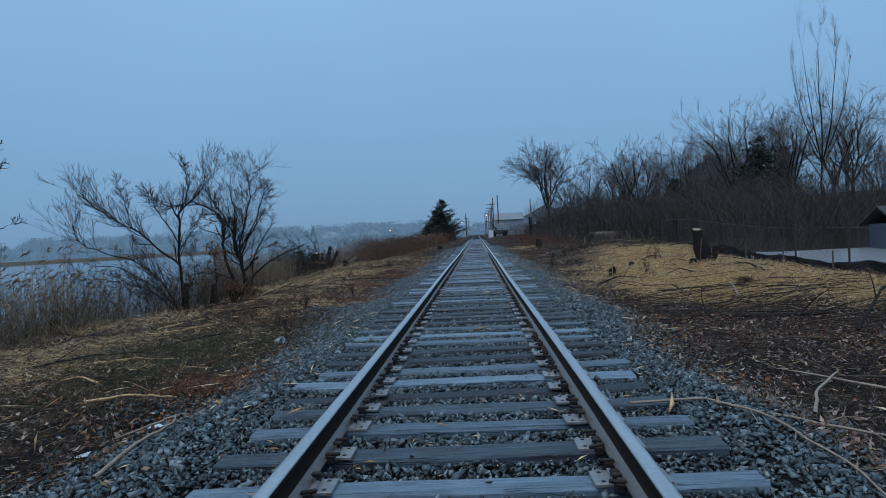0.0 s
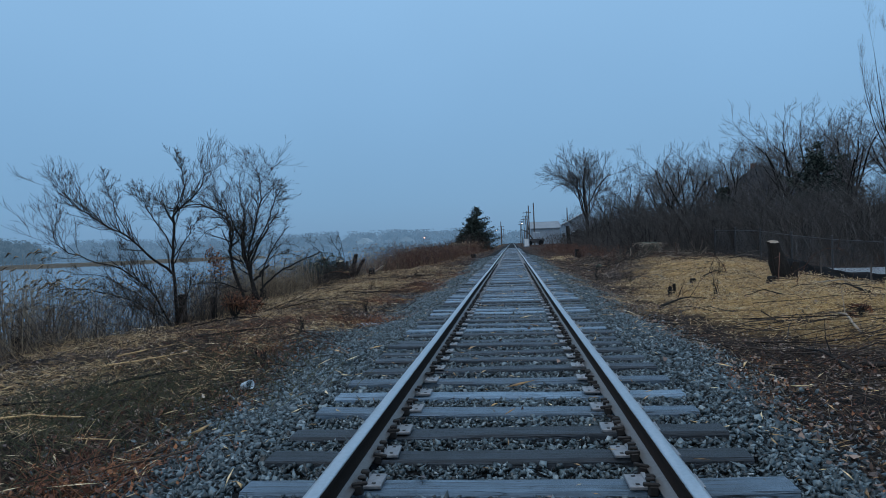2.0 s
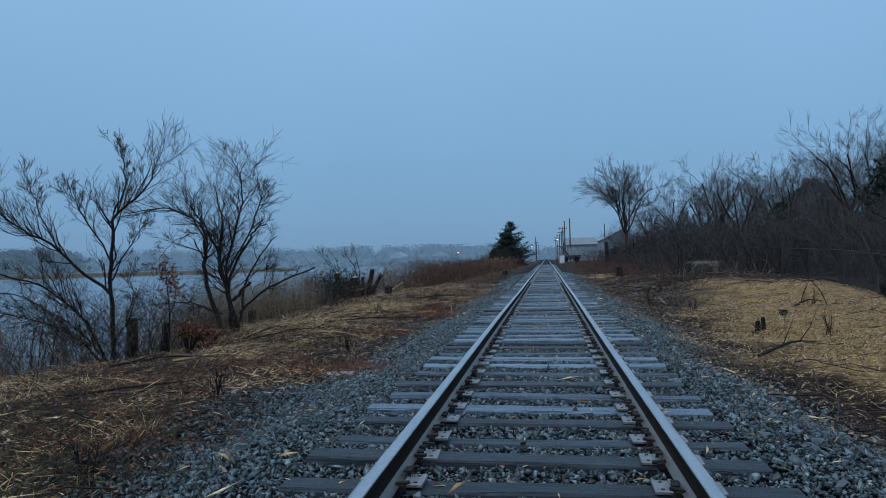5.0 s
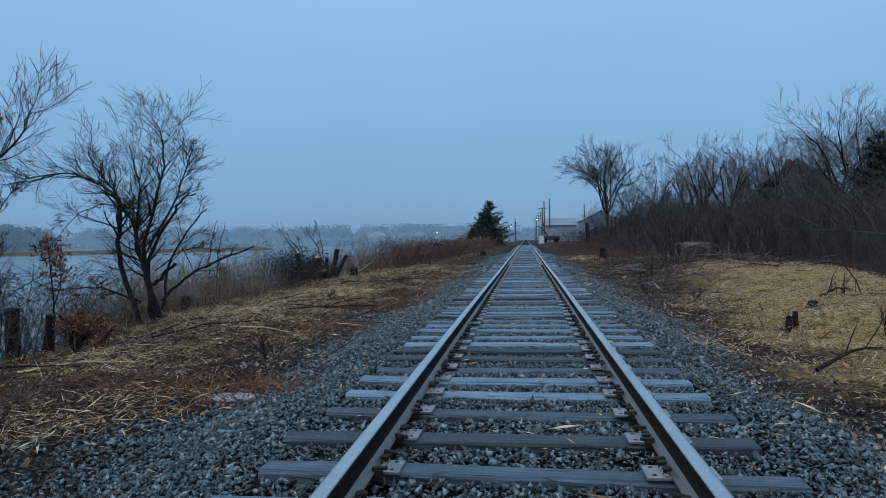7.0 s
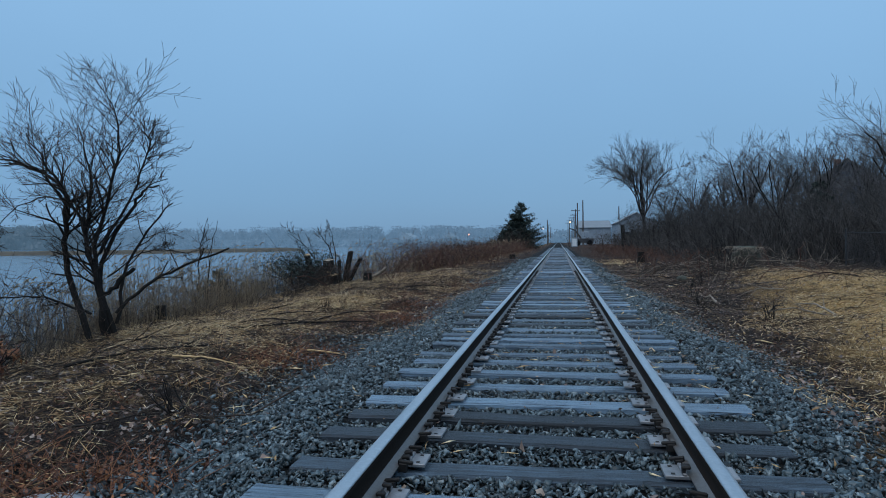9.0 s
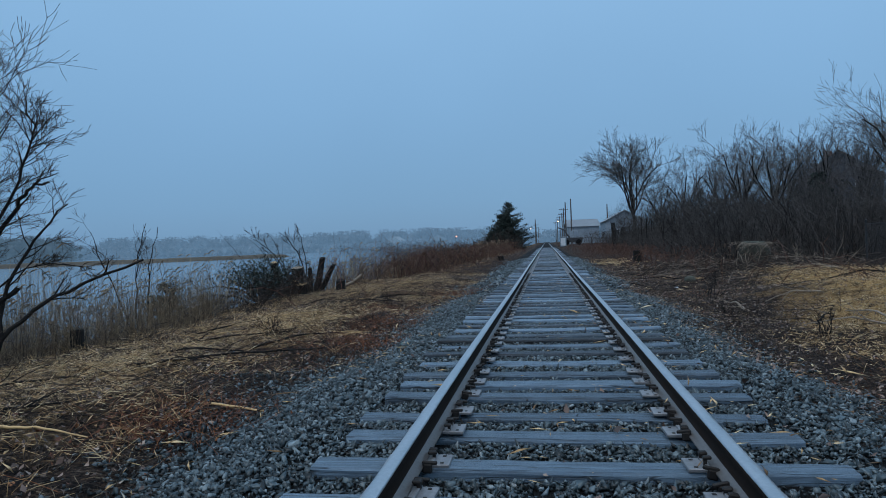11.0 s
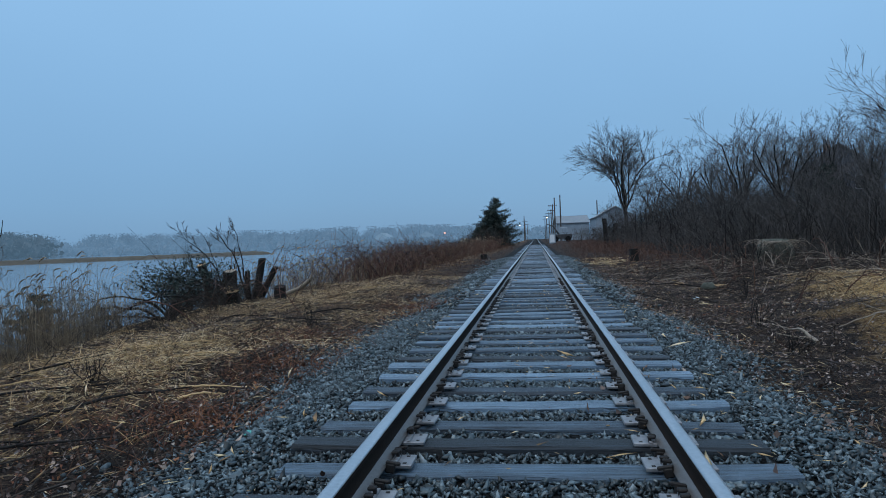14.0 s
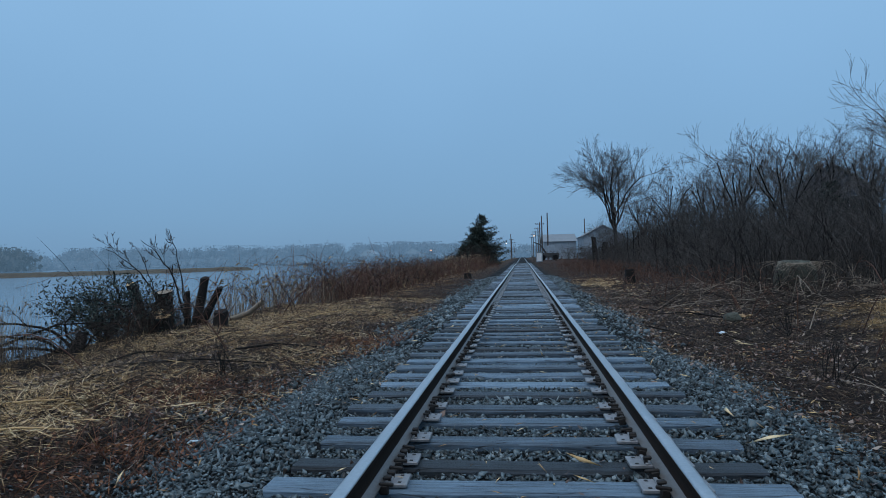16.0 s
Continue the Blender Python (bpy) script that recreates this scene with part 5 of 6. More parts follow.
def conifer(x, y, h, w, seed, label, size=0.16, n=9000, low=0.05, tiers=16, leaders=1):
    """An evergreen of uneven tiers: drooping limbs with upturned sprays, gaps between them and one or more leaders."""
    rr = np.random.default_rng(seed)
    stem, pts = [], []
    for q in range(leaders):
        off = np.array([0.0, 0, 0]) if q == 0 else np.array([rr.uniform(-0.2, 0.2) * w, rr.uniform(-0.15, 0.15) * w, 0])
        hh = h if q == 0 else h * rr.uniform(0.72, 0.9)
        ww = w if q == 0 else w * rr.uniform(0.5, 0.75)
        stem.append((np.array([(0, 0, -0.1), off + (0.05, 0, hh * 0.5), off + (0, 0, hh)]), np.array([0.02 * h, 0.012 * h, 0.008])))
        for i in range(tiers):
            t = low + (0.98 - low) * i / tiers
            for _ in range(7 if t < 0.7 else 5):
                a, tt = rr.uniform(0, 6.28), t + rr.normal(0, 0.012)
                L = ww * 0.5 * (1 - tt) ** 0.72 * rr.uniform(0.45, 1.15) + 0.02 * h
                s0 = off * min(1, 2 * tt) + (0, 0, tt * hh)
                end = s0 + np.array([math.cos(a) * L, math.sin(a) * L, L * rr.uniform(-0.12, 0.38)])
                mid = (s0 + end) / 2 - (0, 0, 0.06 * L)
                stem.append((np.array([s0, mid, end]), np.array([0.03, 0.02, 0.006]) * h / 8))
                m = max(6, int(n / leaders / (tiers * 6.4) * (0.4 + L / (0.3 * ww))))
                u = rr.uniform(0.12, 1.04, m)[:, None]
                p = np.where(u < 0.5, s0 + (mid - s0) * 2 * u, mid + (end - mid) * (2 * u - 1))
                side = rr.normal(0, 1, (m, 1)) * 0.16 * L * (1.15 - u)
                pts.append(p + side * np.array([-math.sin(a), math.cos(a), 0]) + rr.normal(0, 0.012 * h, (m, 3)))
    return clumps(x, y, float(ground_z(x, y)), np.concatenate(pts), size, "conifer", M_EVERGREEN, label, "conifer", stem)


conifer(-8.9, 125, 4.4, 5.2, 11, "lower dark evergreen beside a taller one", 0.19, 9000)
conifer(-6.2, 127, 8.3, 9.0, 1, "dark full evergreen beside the track", 0.15, 34000, 0.03, 26, 3)
conifer(23.8, 57, 8.2, 7.5, 2, "dark evergreen in the thicket", 0.15, 11000, 0.1, 15, 3)
conifer(27.5, 61, 7.6, 7.0, 3, "dark evergreen in the thicket", 0.15, 9000, 0.1, 14, 2)
conifer(18.6, 63, 5.2, 4.5, 4, "low dark evergreen in the thicket", 0.2, 5000)
bramble(340, 5.2, 78, 1.3, 22, 0.8, "brambles", "low brown brush along the far verge", 0.010, M_REDTWIG)
bramble(260, -4.4, 92, 0.8, 18, 0.6, "brambles", "low brown brush along the far verge", 0.010, M_REDTWIG)
# bare brush round the big evergreen
bramble(420, -9.6, 124, 2.0, 6, 3.2, "brambles", "brown leafless brush round the evergreen", 0.03)


def bush(x, y, w, h, n, size, mat, label, name="bush", blobs=8):
    """An uneven bush: several clumps of leaves on bent stems, with gaps between them."""
    pts, stem = [], []
    for k in range(blobs):
        a, q = rng.uniform(0, 6.28), rng.uniform(0.1, 1.0) ** 0.6
        c = np.array([math.cos(a) * w * 0.42 * q, math.sin(a) * w * 0.42 * q, h * rng.uniform(0.2, 0.88) * (1 - 0.35 * q)])
        r = np.array([w * 0.16, w * 0.16, h * 0.14]) * rng.uniform(0.6, 1.3)
        pts.append(c + np.clip(rng.normal(0, 1, (n // blobs, 3)), -2.2, 2.2) * r * 0.62)
        stem.append((np.array([(0, 0, -0.05), c * 0.5 + rng.normal(0, 0.04, 3) + (0, 0, 0.05), c]), np.array([0.018, 0.012, 0.005])))
        for _ in range(5):
            e = c + rng.normal(0, 1, 3) * r * 1.5
            stem.append((np.array([c * 0.8, (c + e) / 2, e]), np.array([0.007, 0.005, 0.002])))
    return clumps(x, y, float(ground_z(x, y)), np.concatenate(pts), size, name, mat, label, "bush", stem)


bush(-9.45, 33.9, 3.0, 1.9, 3000, 0.058, M_EVERGREEN, "dark green evergreen bush beside the cut stumps", blobs=40)
r2 = np.random.default_rng(77)
as_tree("bare_sapling", -9.2, 36.2, stem_lines(r2, [([(0, 0), (-0.3, 1.2), (-0.8, 1.9), (-1.4, 2.25)], 0.028, 0.006, 1.0), ([(-0.3, 1.2), (-0.5, 1.9), (-0.75, 2.35)], 0.014, 0.005, 0.8)], RIGHT, {}, 3, kids=4, len_k=0.22, spread=0.5, up=0.3), "bare dark sapling branch rising from the evergreen bush", "sapling", min_r=0.005)
as_tree("bare_sapling", -8.5, 35.9, stem_lines(r2, [([(0, 0), (-0.25, 1.2), (-0.6, 1.8), (-1.0, 2.15)], 0.028, 0.006, 1.0), ([(-0.05, 0.6), (-0.1, 1.4), (-0.35, 2.4)], 0.022, 0.005, 1.0)], RIGHT, {}, 3, kids=4, len_k=0.22, spread=0.5, up=0.3), "bare dark sapling branches above the cut stumps", "sapling", min_r=0.005)
as_tree("fallen_shrub", -8.4, 31.5, stem_lines(r2, [([(0, 0), (-0.4, 0.5), (-1.1, 0.68), (-1.9, 0.5)], 0.035, 0.010, 1.0), ([(0, 0), (-0.6, 0.35), (-1.5, 0.42), (-2.5, 0.2)], 0.035, 0.010, 1.0), ([(0.05, 0), (-0.25, 0.5), (-0.1, 0.8)], 0.03, 0.008, 1.2), ([(0, 0), (0.3, 0.4), (0.7, 0.5)], 0.025, 0.006, 1.2), ([(0, 0), (-0.9, 0.2), (-1.6, 0.15), (-2.2, -0.1)], 0.03, 0.01, 1.0), ([(-0.1, -0.1), (0.0, 0.2), (0.1, 0.42)], 0.16, 0.10, 0)], RIGHT, {}, 3, kids=5, len_k=0.32, up=0.15), "dark uprooted shrub with arching bare limbs on the bank", "shrub", min_r=0.003)
as_tree("bare_sapling", -9.35, 27.0, stem_lines(r2, [([(0, 0), (-0.1, 1.4), (0.0, 2.4), (0.2, 3.3)], 0.025, 0.006, 1.4), ([(0.05, 0), (0.2, 1.5), (0.25, 2.4), (0.45, 3.2)], 0.022, 0.006, 1.4), ([(0, 0.4), (-0.4, 1.6), (-0.8, 2.6), (-0.9, 3.1)], 0.022, 0.006, 1.4)], RIGHT, {}, 3, kids=3, len_k=0.28, spread=0.6, up=0.25), "thin bare shrub standing at the water's edge", "sapling", min_r=0.003)
bramble(260, -8.5, 34.2, 0.45, 0.6, 0.85, "brambles", "dark bare brush round the cut stumps", 0.007)
bramble(110, 7.3, 38.6, 0.6, 0.45, 0.9, "brambles", "dry vines over the boulder", 0.006)
bramble(170, -7.9, 30.3, 0.35, 1.8, 0.4, "brambles", "low dark brush along the top of the bank", 0.005)
conifer(-10.1, 29.3, 0.45 - float(ground_z(-10.1, 29.3)), 2.3, 14, "small dark evergreen seedling standing by the water", 0.05, 2600, 0.45, tiers=7)
bush(-6.4, 16.6, 0.55, 0.95, 520, 0.042, M_RUSTLEAF, "dead bush with rust-orange leaves")
clumps(-7.0, 16.95, float(ground_z(-7.0, 16.95)), np.concatenate([rng.normal(0, 1, (110, 3)) * (0.11, 0.11, 0.10) + c for c in ((-0.06, 0, 1.62), (0.05, 0, 1.42), (0.10, 0.0, 1.24))]), 0.05, "bush", M_RUSTLEAF, "upright dead shrub with dark red leaves", "bush",
       [(np.array([(0, 0, -0.05), (0.03, 0, 0.8), (-0.05, 0, 1.75)]), np.array([0.02, 0.014, 0.005])), (np.array([(0.02, 0, 0.7), (0.14, 0, 1.0), (0.16, 0, 1.3)]), np.array([0.01, 0.008, 0.004]))])
bush(-5.98, 16.55, 0.55, 0.62, 480, 0.042, M_RUSTLEAF, "dead bush with rust-orange leaves")
bush(5.0, 11.6, 0.4, 0.25, 90, 0.05, M_RUSTLEAF, "small tuft of brown leaves on the clearing")
for x, y, h in ((-2.86, 14.95, 0.40), (-3.1, 11.2, 0.35), (-2.9, 9.0, 0.3), (4.4, 16.4, 0.45), (3.7, 17.6, 0.35), (3.2, 26.8, 0.55), (3.5, 22.0, 0.4), (-3.6, 27.3, 0.5), (-4.5, 23.0, 0.4), (2.9, 24.6, 0.4), (5.6, 20.5, 0.5), (4.1, 30.5, 0.5)):
    o = {}
    rr = np.random.default_rng(int(h * 1000 + y * 10))
    for _ in range(7):
        grow(rr, (rr.normal(0, 0.04), rr.normal(0, 0.04), 0), (rr.normal(0, 0.35), rr.normal(0, 0.35), 1), h * rr.uniform(0.6, 1), 0.007, 1, o, 0.2, 4, 0.7, 0.5, 0.15, 3)
    as_tree("dead_sapling", x, y, o, "small leafless dark sapling", "sapling", "saplings along the track", twig_sides=3)


# ---- stumps, boulder, logs ----
def stump(x, y, h, r, label, cut=M_OLDCUT, lean=(0, 0), flare=1.35, seed=0, group="", z=None, ridged=0.14, tilt=0.0, bulge=0.0):
    rr = random.Random(seed)
    base = thing("tree_stump", x, y, (float(ground_z(x, y)) - 0.04) if z is None else z, label, "stump", group)
    n, rings = 16, 6
    V, F = [], []
    wob = [1 + rr.uniform(-ridged, ridged) for _ in range(n)]
    for i in range(rings):
        t = i / (rings - 1)
        rad = r * (1 + (flare - 1) * (1 - t) ** 2.5 + bulge * math.sin(math.pi * min(1, t * 1.25)))
        for j in range(n):
            a = 2 * math.pi * j / n
            q = rad * wob[j] * (1 + rr.uniform(-0.05, 0.05))
            zz = t * h - (tilt * q * math.sin(a) if i == rings - 1 else 0)
            V.append((q * math.cos(a) + lean[0] * t * h, q * math.sin(a) + lean[1] * t * h, zz))
    for i in range(rings - 1):
        for j in range(n):
            k = (j + 1) % n
            F.append((i * n + j, i * n + k, (i + 1) * n + k, (i + 1) * n + j))
    fast_mesh("bark", V, F, M_BARK, base)
    bm = bmesh.new()
    ring = []
    for j in range(n):
        p = V[(rings - 1) * n + j]
        c = (lean[0] * h, lean[1] * h)
        ring.append(bm.verts.new((c[0] + (p[0] - c[0]) * 0.985, c[1] + (p[1] - c[1]) * 0.985, p[2] + 0.004)))
    inner = [bm.verts.new((lean[0] * h + (q.co.x - lean[0] * h) * 0.5, lean[1] * h + (q.co.y - lean[1] * h) * 0.5, q.co.z + rr.uniform(0.0, 0.012))) for q in ring]
    for j in range(n):
        bm.faces.new((ring[j], ring[(j + 1) % n], inner[(j + 1) % n], inner[j]))
    bm.faces.new(inner)
    part("cut_face", bm, cut, base, "pale sawn wood")
    return base


stump(6.38, 18.0, 0.92, 0.125, "thick dark knobbly stump with a pale sawn top", M_OLDCUT, (-0.22, 0), 1.35, 1, ridged=0.25, bulge=0.5, tilt=-0.25)
stump(6.57, 17.95, 0.42, 0.07, "short dark side stump beside a thicker one", M_BARK, (0.2, 0.0), 1.2, 2, ridged=0.2)
stump(4.7, 50.0, 0.70, 0.22, "dark cut stump beside the track", M_BARK, (0, 0), 1.3, 3)
G = "cut stumps by the reeds"
CLUMP = ((-9.02, 35.0, 1.30, 0.13, -0.24, 0, M_CUT), (-8.50, 34.9, 1.0, 0.18, -0.02, 0, M_OLDCUT), (-7.98, 33.9, 0.42, 0.17, -0.05, -0.1, M_CUT), (-8.36, 34.4, 0.55, 0.19, -0.05, -0.15, M_CUT), (-8.36, 35.7, 0.85, 0.07, 0.0, 0, M_BARK),
         (-8.18, 35.9, 0.78, 0.08, 0.12, 0, M_BARK), (-8.16, 35.75, 1.2, 0.11, 0.16, 0, M_BARK), (-8.02, 35.7, 0.95, 0.09, 0.42, 0, M_BARK), (-6.82, 34.2, 0.40, 0.15, 0.05, 0, M_BARK), (-8.75, 35.2, 0.7, 0.12, -0.2, 0, M_BARK))
for k, (x, y, h, r, lx, ly, c) in enumerate(CLUMP):
    stump(x, y, h, r, "leaning cut trunk of a felled clump" if c is M_BARK else "leaning cut trunk with a fresh orange sawn face", c, (lx * 1.3, ly), 1.25, 10 + k, G, tilt=-0.25)
stump(-8.2, 23.3, 0.42, 0.11, "short dark cut stub at the bank edge", M_BARK, (0, 0), 1.2, 31)
stump(-9.0, 13.0, 0.40, 0.11, "short dark cut stub by the reeds", M_BARK, (0, 0), 1.2, 32)
stump(-8.11, 17.5, 1.15, 0.10, "dark upright cut trunk among brambles", M_BARK, (0, 0), 1.2, 34)
stump(-7.16, 17.05, 0.62, 0.06, "dark upright cut trunk among brambles", M_BARK, (0.1, 0), 1.2, 35)
stump(3.72, 17.75, 0.24, 0.035, "small dark sapling stub", M_BARK, (0.05, 0), 1.2, 36, "sapling stubs")
stump(3.85, 17.8, 0.26, 0.035, "small dark sapling stub", M_BARK, (-0.05, 0), 1.2, 37, "sapling stubs")
stump(5.7, 17.0, 0.2, 0.10, "low dark rotten stump on the chips", M_BARK, (0.3, 0), 1.3, 38)
stump(4.6, 19.2, 0.12, 0.08, "low dark knot of a cut shrub", M_BARK, (0.3, 0), 1.3, 39)
stump(-3.3, 61, 0.35, 0.2, "low cut stump on the grassy bank", M_BARK, (0, 0), 1.3, 40)


def boulder(x, y, sx, sy, sz, label, mat=M_ROCK, seed=0, sub=3):
    bm = bmesh.new()
    bmesh.ops.create_icosphere(bm, subdivisions=sub, radius=1)
    for q in bm.verts:
        n0 = noise.noise(q.co * 1.3 + Vector((seed, 0, 0))) * 0.22 + noise.noise(q.co * 3.1 + Vector((0, seed, 0))) * 0.08
        q.co *= 1 + n0
        q.co.z = max(min(q.co.z, 0.8 + 0.15 * n0), -0.6)
        q.co = Vector((q.co.x * sx, q.co.y * sy, q.co.z * sz))
    ob = part("boulder", bm, mat, None, smooth=True)
    ob.location = (x, y, float(ground_z(x, y)) + sz * 0.45)
    return tagged(ob, label, "boulder")


boulder(7.55, 39.4, 0.58, 0.5, 0.70, "large flat-topped grey-green boulder under dry vines", seed=4)
x, y = rng.normal(7.55, 0.28, 90), rng.normal(39.3, 0.25, 90)
lines = []
for a, b in zip(x, y):
    w = rng.uniform(-0.5, 0.5)
    t = np.linspace(-1, 1, 6)[:, None]
    p = np.array([a, b, float(ground_z(a, b)) + 0.86]) + np.array([math.cos(w), math.sin(w), 0]) * t * rng.uniform(0.2, 0.5) - np.array([0, 0, 1]) * t ** 2 * rng.uniform(0.05, 0.4)
    lines.append((p, np.full(6, 0.006)))
v, f = tubes(lines, 3)
tagged(fast_mesh("dry_vines", v, f, M_OLDCUT), "pale dry vines draped over the boulder", "vines", kind="stuff")


def log(pts, r0, r1, label, name="fallen_branch", mat=M_BARK, twigs=0, seed=0, lift=0.0):
    rr = np.random.default_rng(seed)
    P = np.array([(a, b, float(ground_z(a, b)) + c + lift) for a, b, c in pts])
    t = np.linspace(0, len(P) - 1, 4 * len(P))
    S = np.stack([np.interp(t, np.arange(len(P)), P[:, c]) for c in range(3)], -1)
    S += rr.normal(0, 0.003, S.shape)
    R = np.linspace(r0, r1, len(S))
    out = {1: [(S, R)]}
    if twigs:
        offshoots(rr, list(S), R, 0.6, 1, out, 0.1, twigs, 0.8, 0.8, 0.15, 3, 0.1)
    v, f = tubes([l for d in out for l in out[d]], 6)
    return tagged(fast_mesh(name, v, f, mat, smooth=True), label, "branch")


log([(3.5, 8.4, 0.03), (4.3, 7.9, 0.05), (5.4, 7.3, 0.04)], 0.035, 0.015, "dark fallen log on the leaf litter", twigs=5, seed=1)
log([(4.2, 6.4, 0.1), (4.8, 7.0, 0.32), (5.8, 7.9, 0.5), (6.8, 8.3, 0.45)], 0.02, 0.008, "dark bent cut branch on the brush heap", twigs=6, seed=2)
log([(1.0, 3.05, 0.08), (1.5, 3.2, 0.06), (1.75, 2.8, 0.05), (1.85, 2.1, 0.03), (1.7, 1.4, 0.03)], 0.009, 0.005, "long pale peeled branch lying on the ballast", mat=M_OLDCUT, twigs=3, seed=3)
log([(1.55, 3.1, 0.05), (2.3, 2.9, 0.05), (3.2, 2.6, 0.05)], 0.012, 0.006, "thin pale branch on the ballast", mat=M_OLDCUT, twigs=3, seed=4)
log([(2.2, 3.2, 0.05), (2.55, 3.9, 0.12), (2.9, 4.3, 0.18)], 0.014, 0.008, "short pale cut branch", mat=M_OLDCUT, twigs=2, seed=5)
log([(3.6, 3.0, 0.05), (3.2, 3.9, 0.12), (2.7, 4.6, 0.1)], 0.016, 0.008, "pale cut branch on the leaves", mat=M_OLDCUT, twigs=2, seed=6)
log([(-1.98, 2.3, 0.05), (-2.05, 2.9, 0.06), (-2.0, 3.3, 0.06), (-2.12, 3.62, 0.08)], 0.014, 0.006, "curved strip of tan bark beside the ballast", "bark_strip", M_OLDCUT, 0, 7)
log([(-2.12, 3.62, 0.08), (-2.3, 3.55, 0.07), (-2.5, 3.45, 0.04)], 0.010, 0.005, "short broken strip of tan bark", "bark_strip", M_OLDCUT, 0, 8)
log([(-2.9, 17.9, 0.03), (-2.35, 17.7, 0.03)], 0.013, 0.007, "long pale split of wood on the ballast edge", "bark_strip", M_STRAW, 0, 9)
for k, (x, y, a, L) in enumerate(((-3.2, 4.3, 0.4, 0.7), (-3.6, 5.2, 2.7, 0.6), (-4.3, 6.3, 0.2, 0.9), (-5.0, 9.2, 0.5, 1.0), (-5.4, 10.2, 0.3, 0.9), (-4.6, 12.3, 2.8, 0.8), (-5.2, 14.0, 0.6, 1.1), (-4.0, 16.8, 0.1, 0.7), (-4.9, 21.5, 2.6, 0.9),
                                (-5.3, 25.2, 0.4, 1.0), (-5.0, 25.0, 2.5, 1.1), (-4.3, 24.2, 0.2, 0.8), (-5.6, 26.5, 2.6, 0.9), (-3.4, 22.8, 0.1, 0.6), (-3.1, 22.2, 0.5, 0.4), (-6.0, 31.5, 0.6, 1.0), (-5.2, 33.0, 0.2, 0.8), (-5.6, 36.5, 0.6, 1.3), (-6.1, 23.4, 0.3, 1.0))):
    log([(x, y, 0.05), (x + L * 0.5 * math.cos(a), y + L * 0.5 * math.sin(a), 0.09), (x + L * math.cos(a), y + L * math.sin(a), 0.07)], 0.013, 0.005, "split tan stick lying on the bank", "split_stick", M_STRAW, 0, 60 + k)
for k, (x, y, a, L) in enumerate(((-4.9, 19.8, 0.6, 2.3), (-5.6, 20.6, 0.3, 1.9), (-4.2, 21.6, 0.9, 1.5), (-5.9, 22.6, 0.2, 1.8), (-6.6, 24.4, 0.5, 1.6), (-5.0, 27.6, 0.3, 1.7), (-4.4, 29.5, 0.1, 1.3), (-6.2, 28.6, 0.7, 1.4), (-5.4, 16.9, 0.4, 1.6), (-6.1, 13.9, 0.2, 1.5), (-4.8, 11.2, 0.5, 1.3), (-4.4, 8.0, 0.7, 1.2), (-5.2, 6.6, 0.3, 1.3), (-6.4, 18.6, 0.5, 1.4))):
    log([(x, y, 0.05), (x + L * 0.5 * math.cos(a), y + L * 0.5 * math.sin(a), 0.10), (x + L * math.cos(a), y + L * math.sin(a), 0.06)], 0.019, 0.007, "dark cut branch with side twigs on the bank litter", "cut_branch", M_BARK, 3, 300 + k)
for k in range(34):
    x, y, a, L = rb.uniform(2.8, 9), rb.uniform(8, 42), rb.uniform(0, 3.1), rb.uniform(0.6, 1.8)
    log([(x, y, 0.04), (x + L * 0.5 * math.cos(a), y + L * 0.5 * math.sin(a), 0.08 + 0.1 * rb.random()), (x + L * math.cos(a), y + L * math.sin(a), 0.06)], rb.uniform(0.012, 0.03), 0.006, "cut branch lying on the clearing", "cut_branch", M_BARK if k % 3 else M_OLDCUT, 3, 200 + k)
log([(-7.6, 36.4, 0.06), (-7.0, 36.3, 0.25), (-6.55, 36.1, 0.52)], 0.075, 0.06, "pale broken limb resting by the reeds", mat=M_OLDCUT, seed=80)
log([(-9.9, 28.0, 0.1), (-9.3, 29.6, 0.45), (-8.6, 31.2, 0.6), (-8.0, 32.6, 0.35)], 0.03, 0.012, "dark arching bare limb over the water's edge", twigs=9, seed=81)
for k, (x, y, h) in enumerate(((-9.4, 34.5, 2.6), (-8.9, 36.2, 2.2), (-8.3, 33.9, 2.3), (-10.2, 33.2, 1.9))):
    as_tree("bare_sapling", x, y, wild(90 + k, h, 2, 1, 5, 0.016, 0.5, 0.6, 0.4), "thin leaning bare sapling by the stumps", "sapling", "saplings by the stumps", min_r=0.006)


for k in range(16):
    x, y = rb.uniform(5.6, 10.0), rb.uniform(34.5, 40.5)
    as_tree("cut_sapling", x, y, wild(120 + k, rb.uniform(0.7, 1.5), 2, 1, 3, 0.014, 0.3, 0.6, 0.45), "pale cut sapling stems standing by the boulder", "sapling", "cut saplings by the boulder", twig=M_OLDCUT, bark=M_OLDCUT if k % 2 else M_BARK, min_r=0.005)
stump(7.5, 90, 3.0, 0.22, "tall dark broken snag beside the large tree", M_BARK, (-0.08, 0), 1.3, 51)
stump(8.4, 92, 2.4, 0.26, "dark broken snag beside the large tree", M_BARK, (0.1, 0), 1.3, 52)
bramble(120, 11.5, 150, 3.0, 3, 2.6, "brambles", "dark bare brush before the warehouses", 0.03)


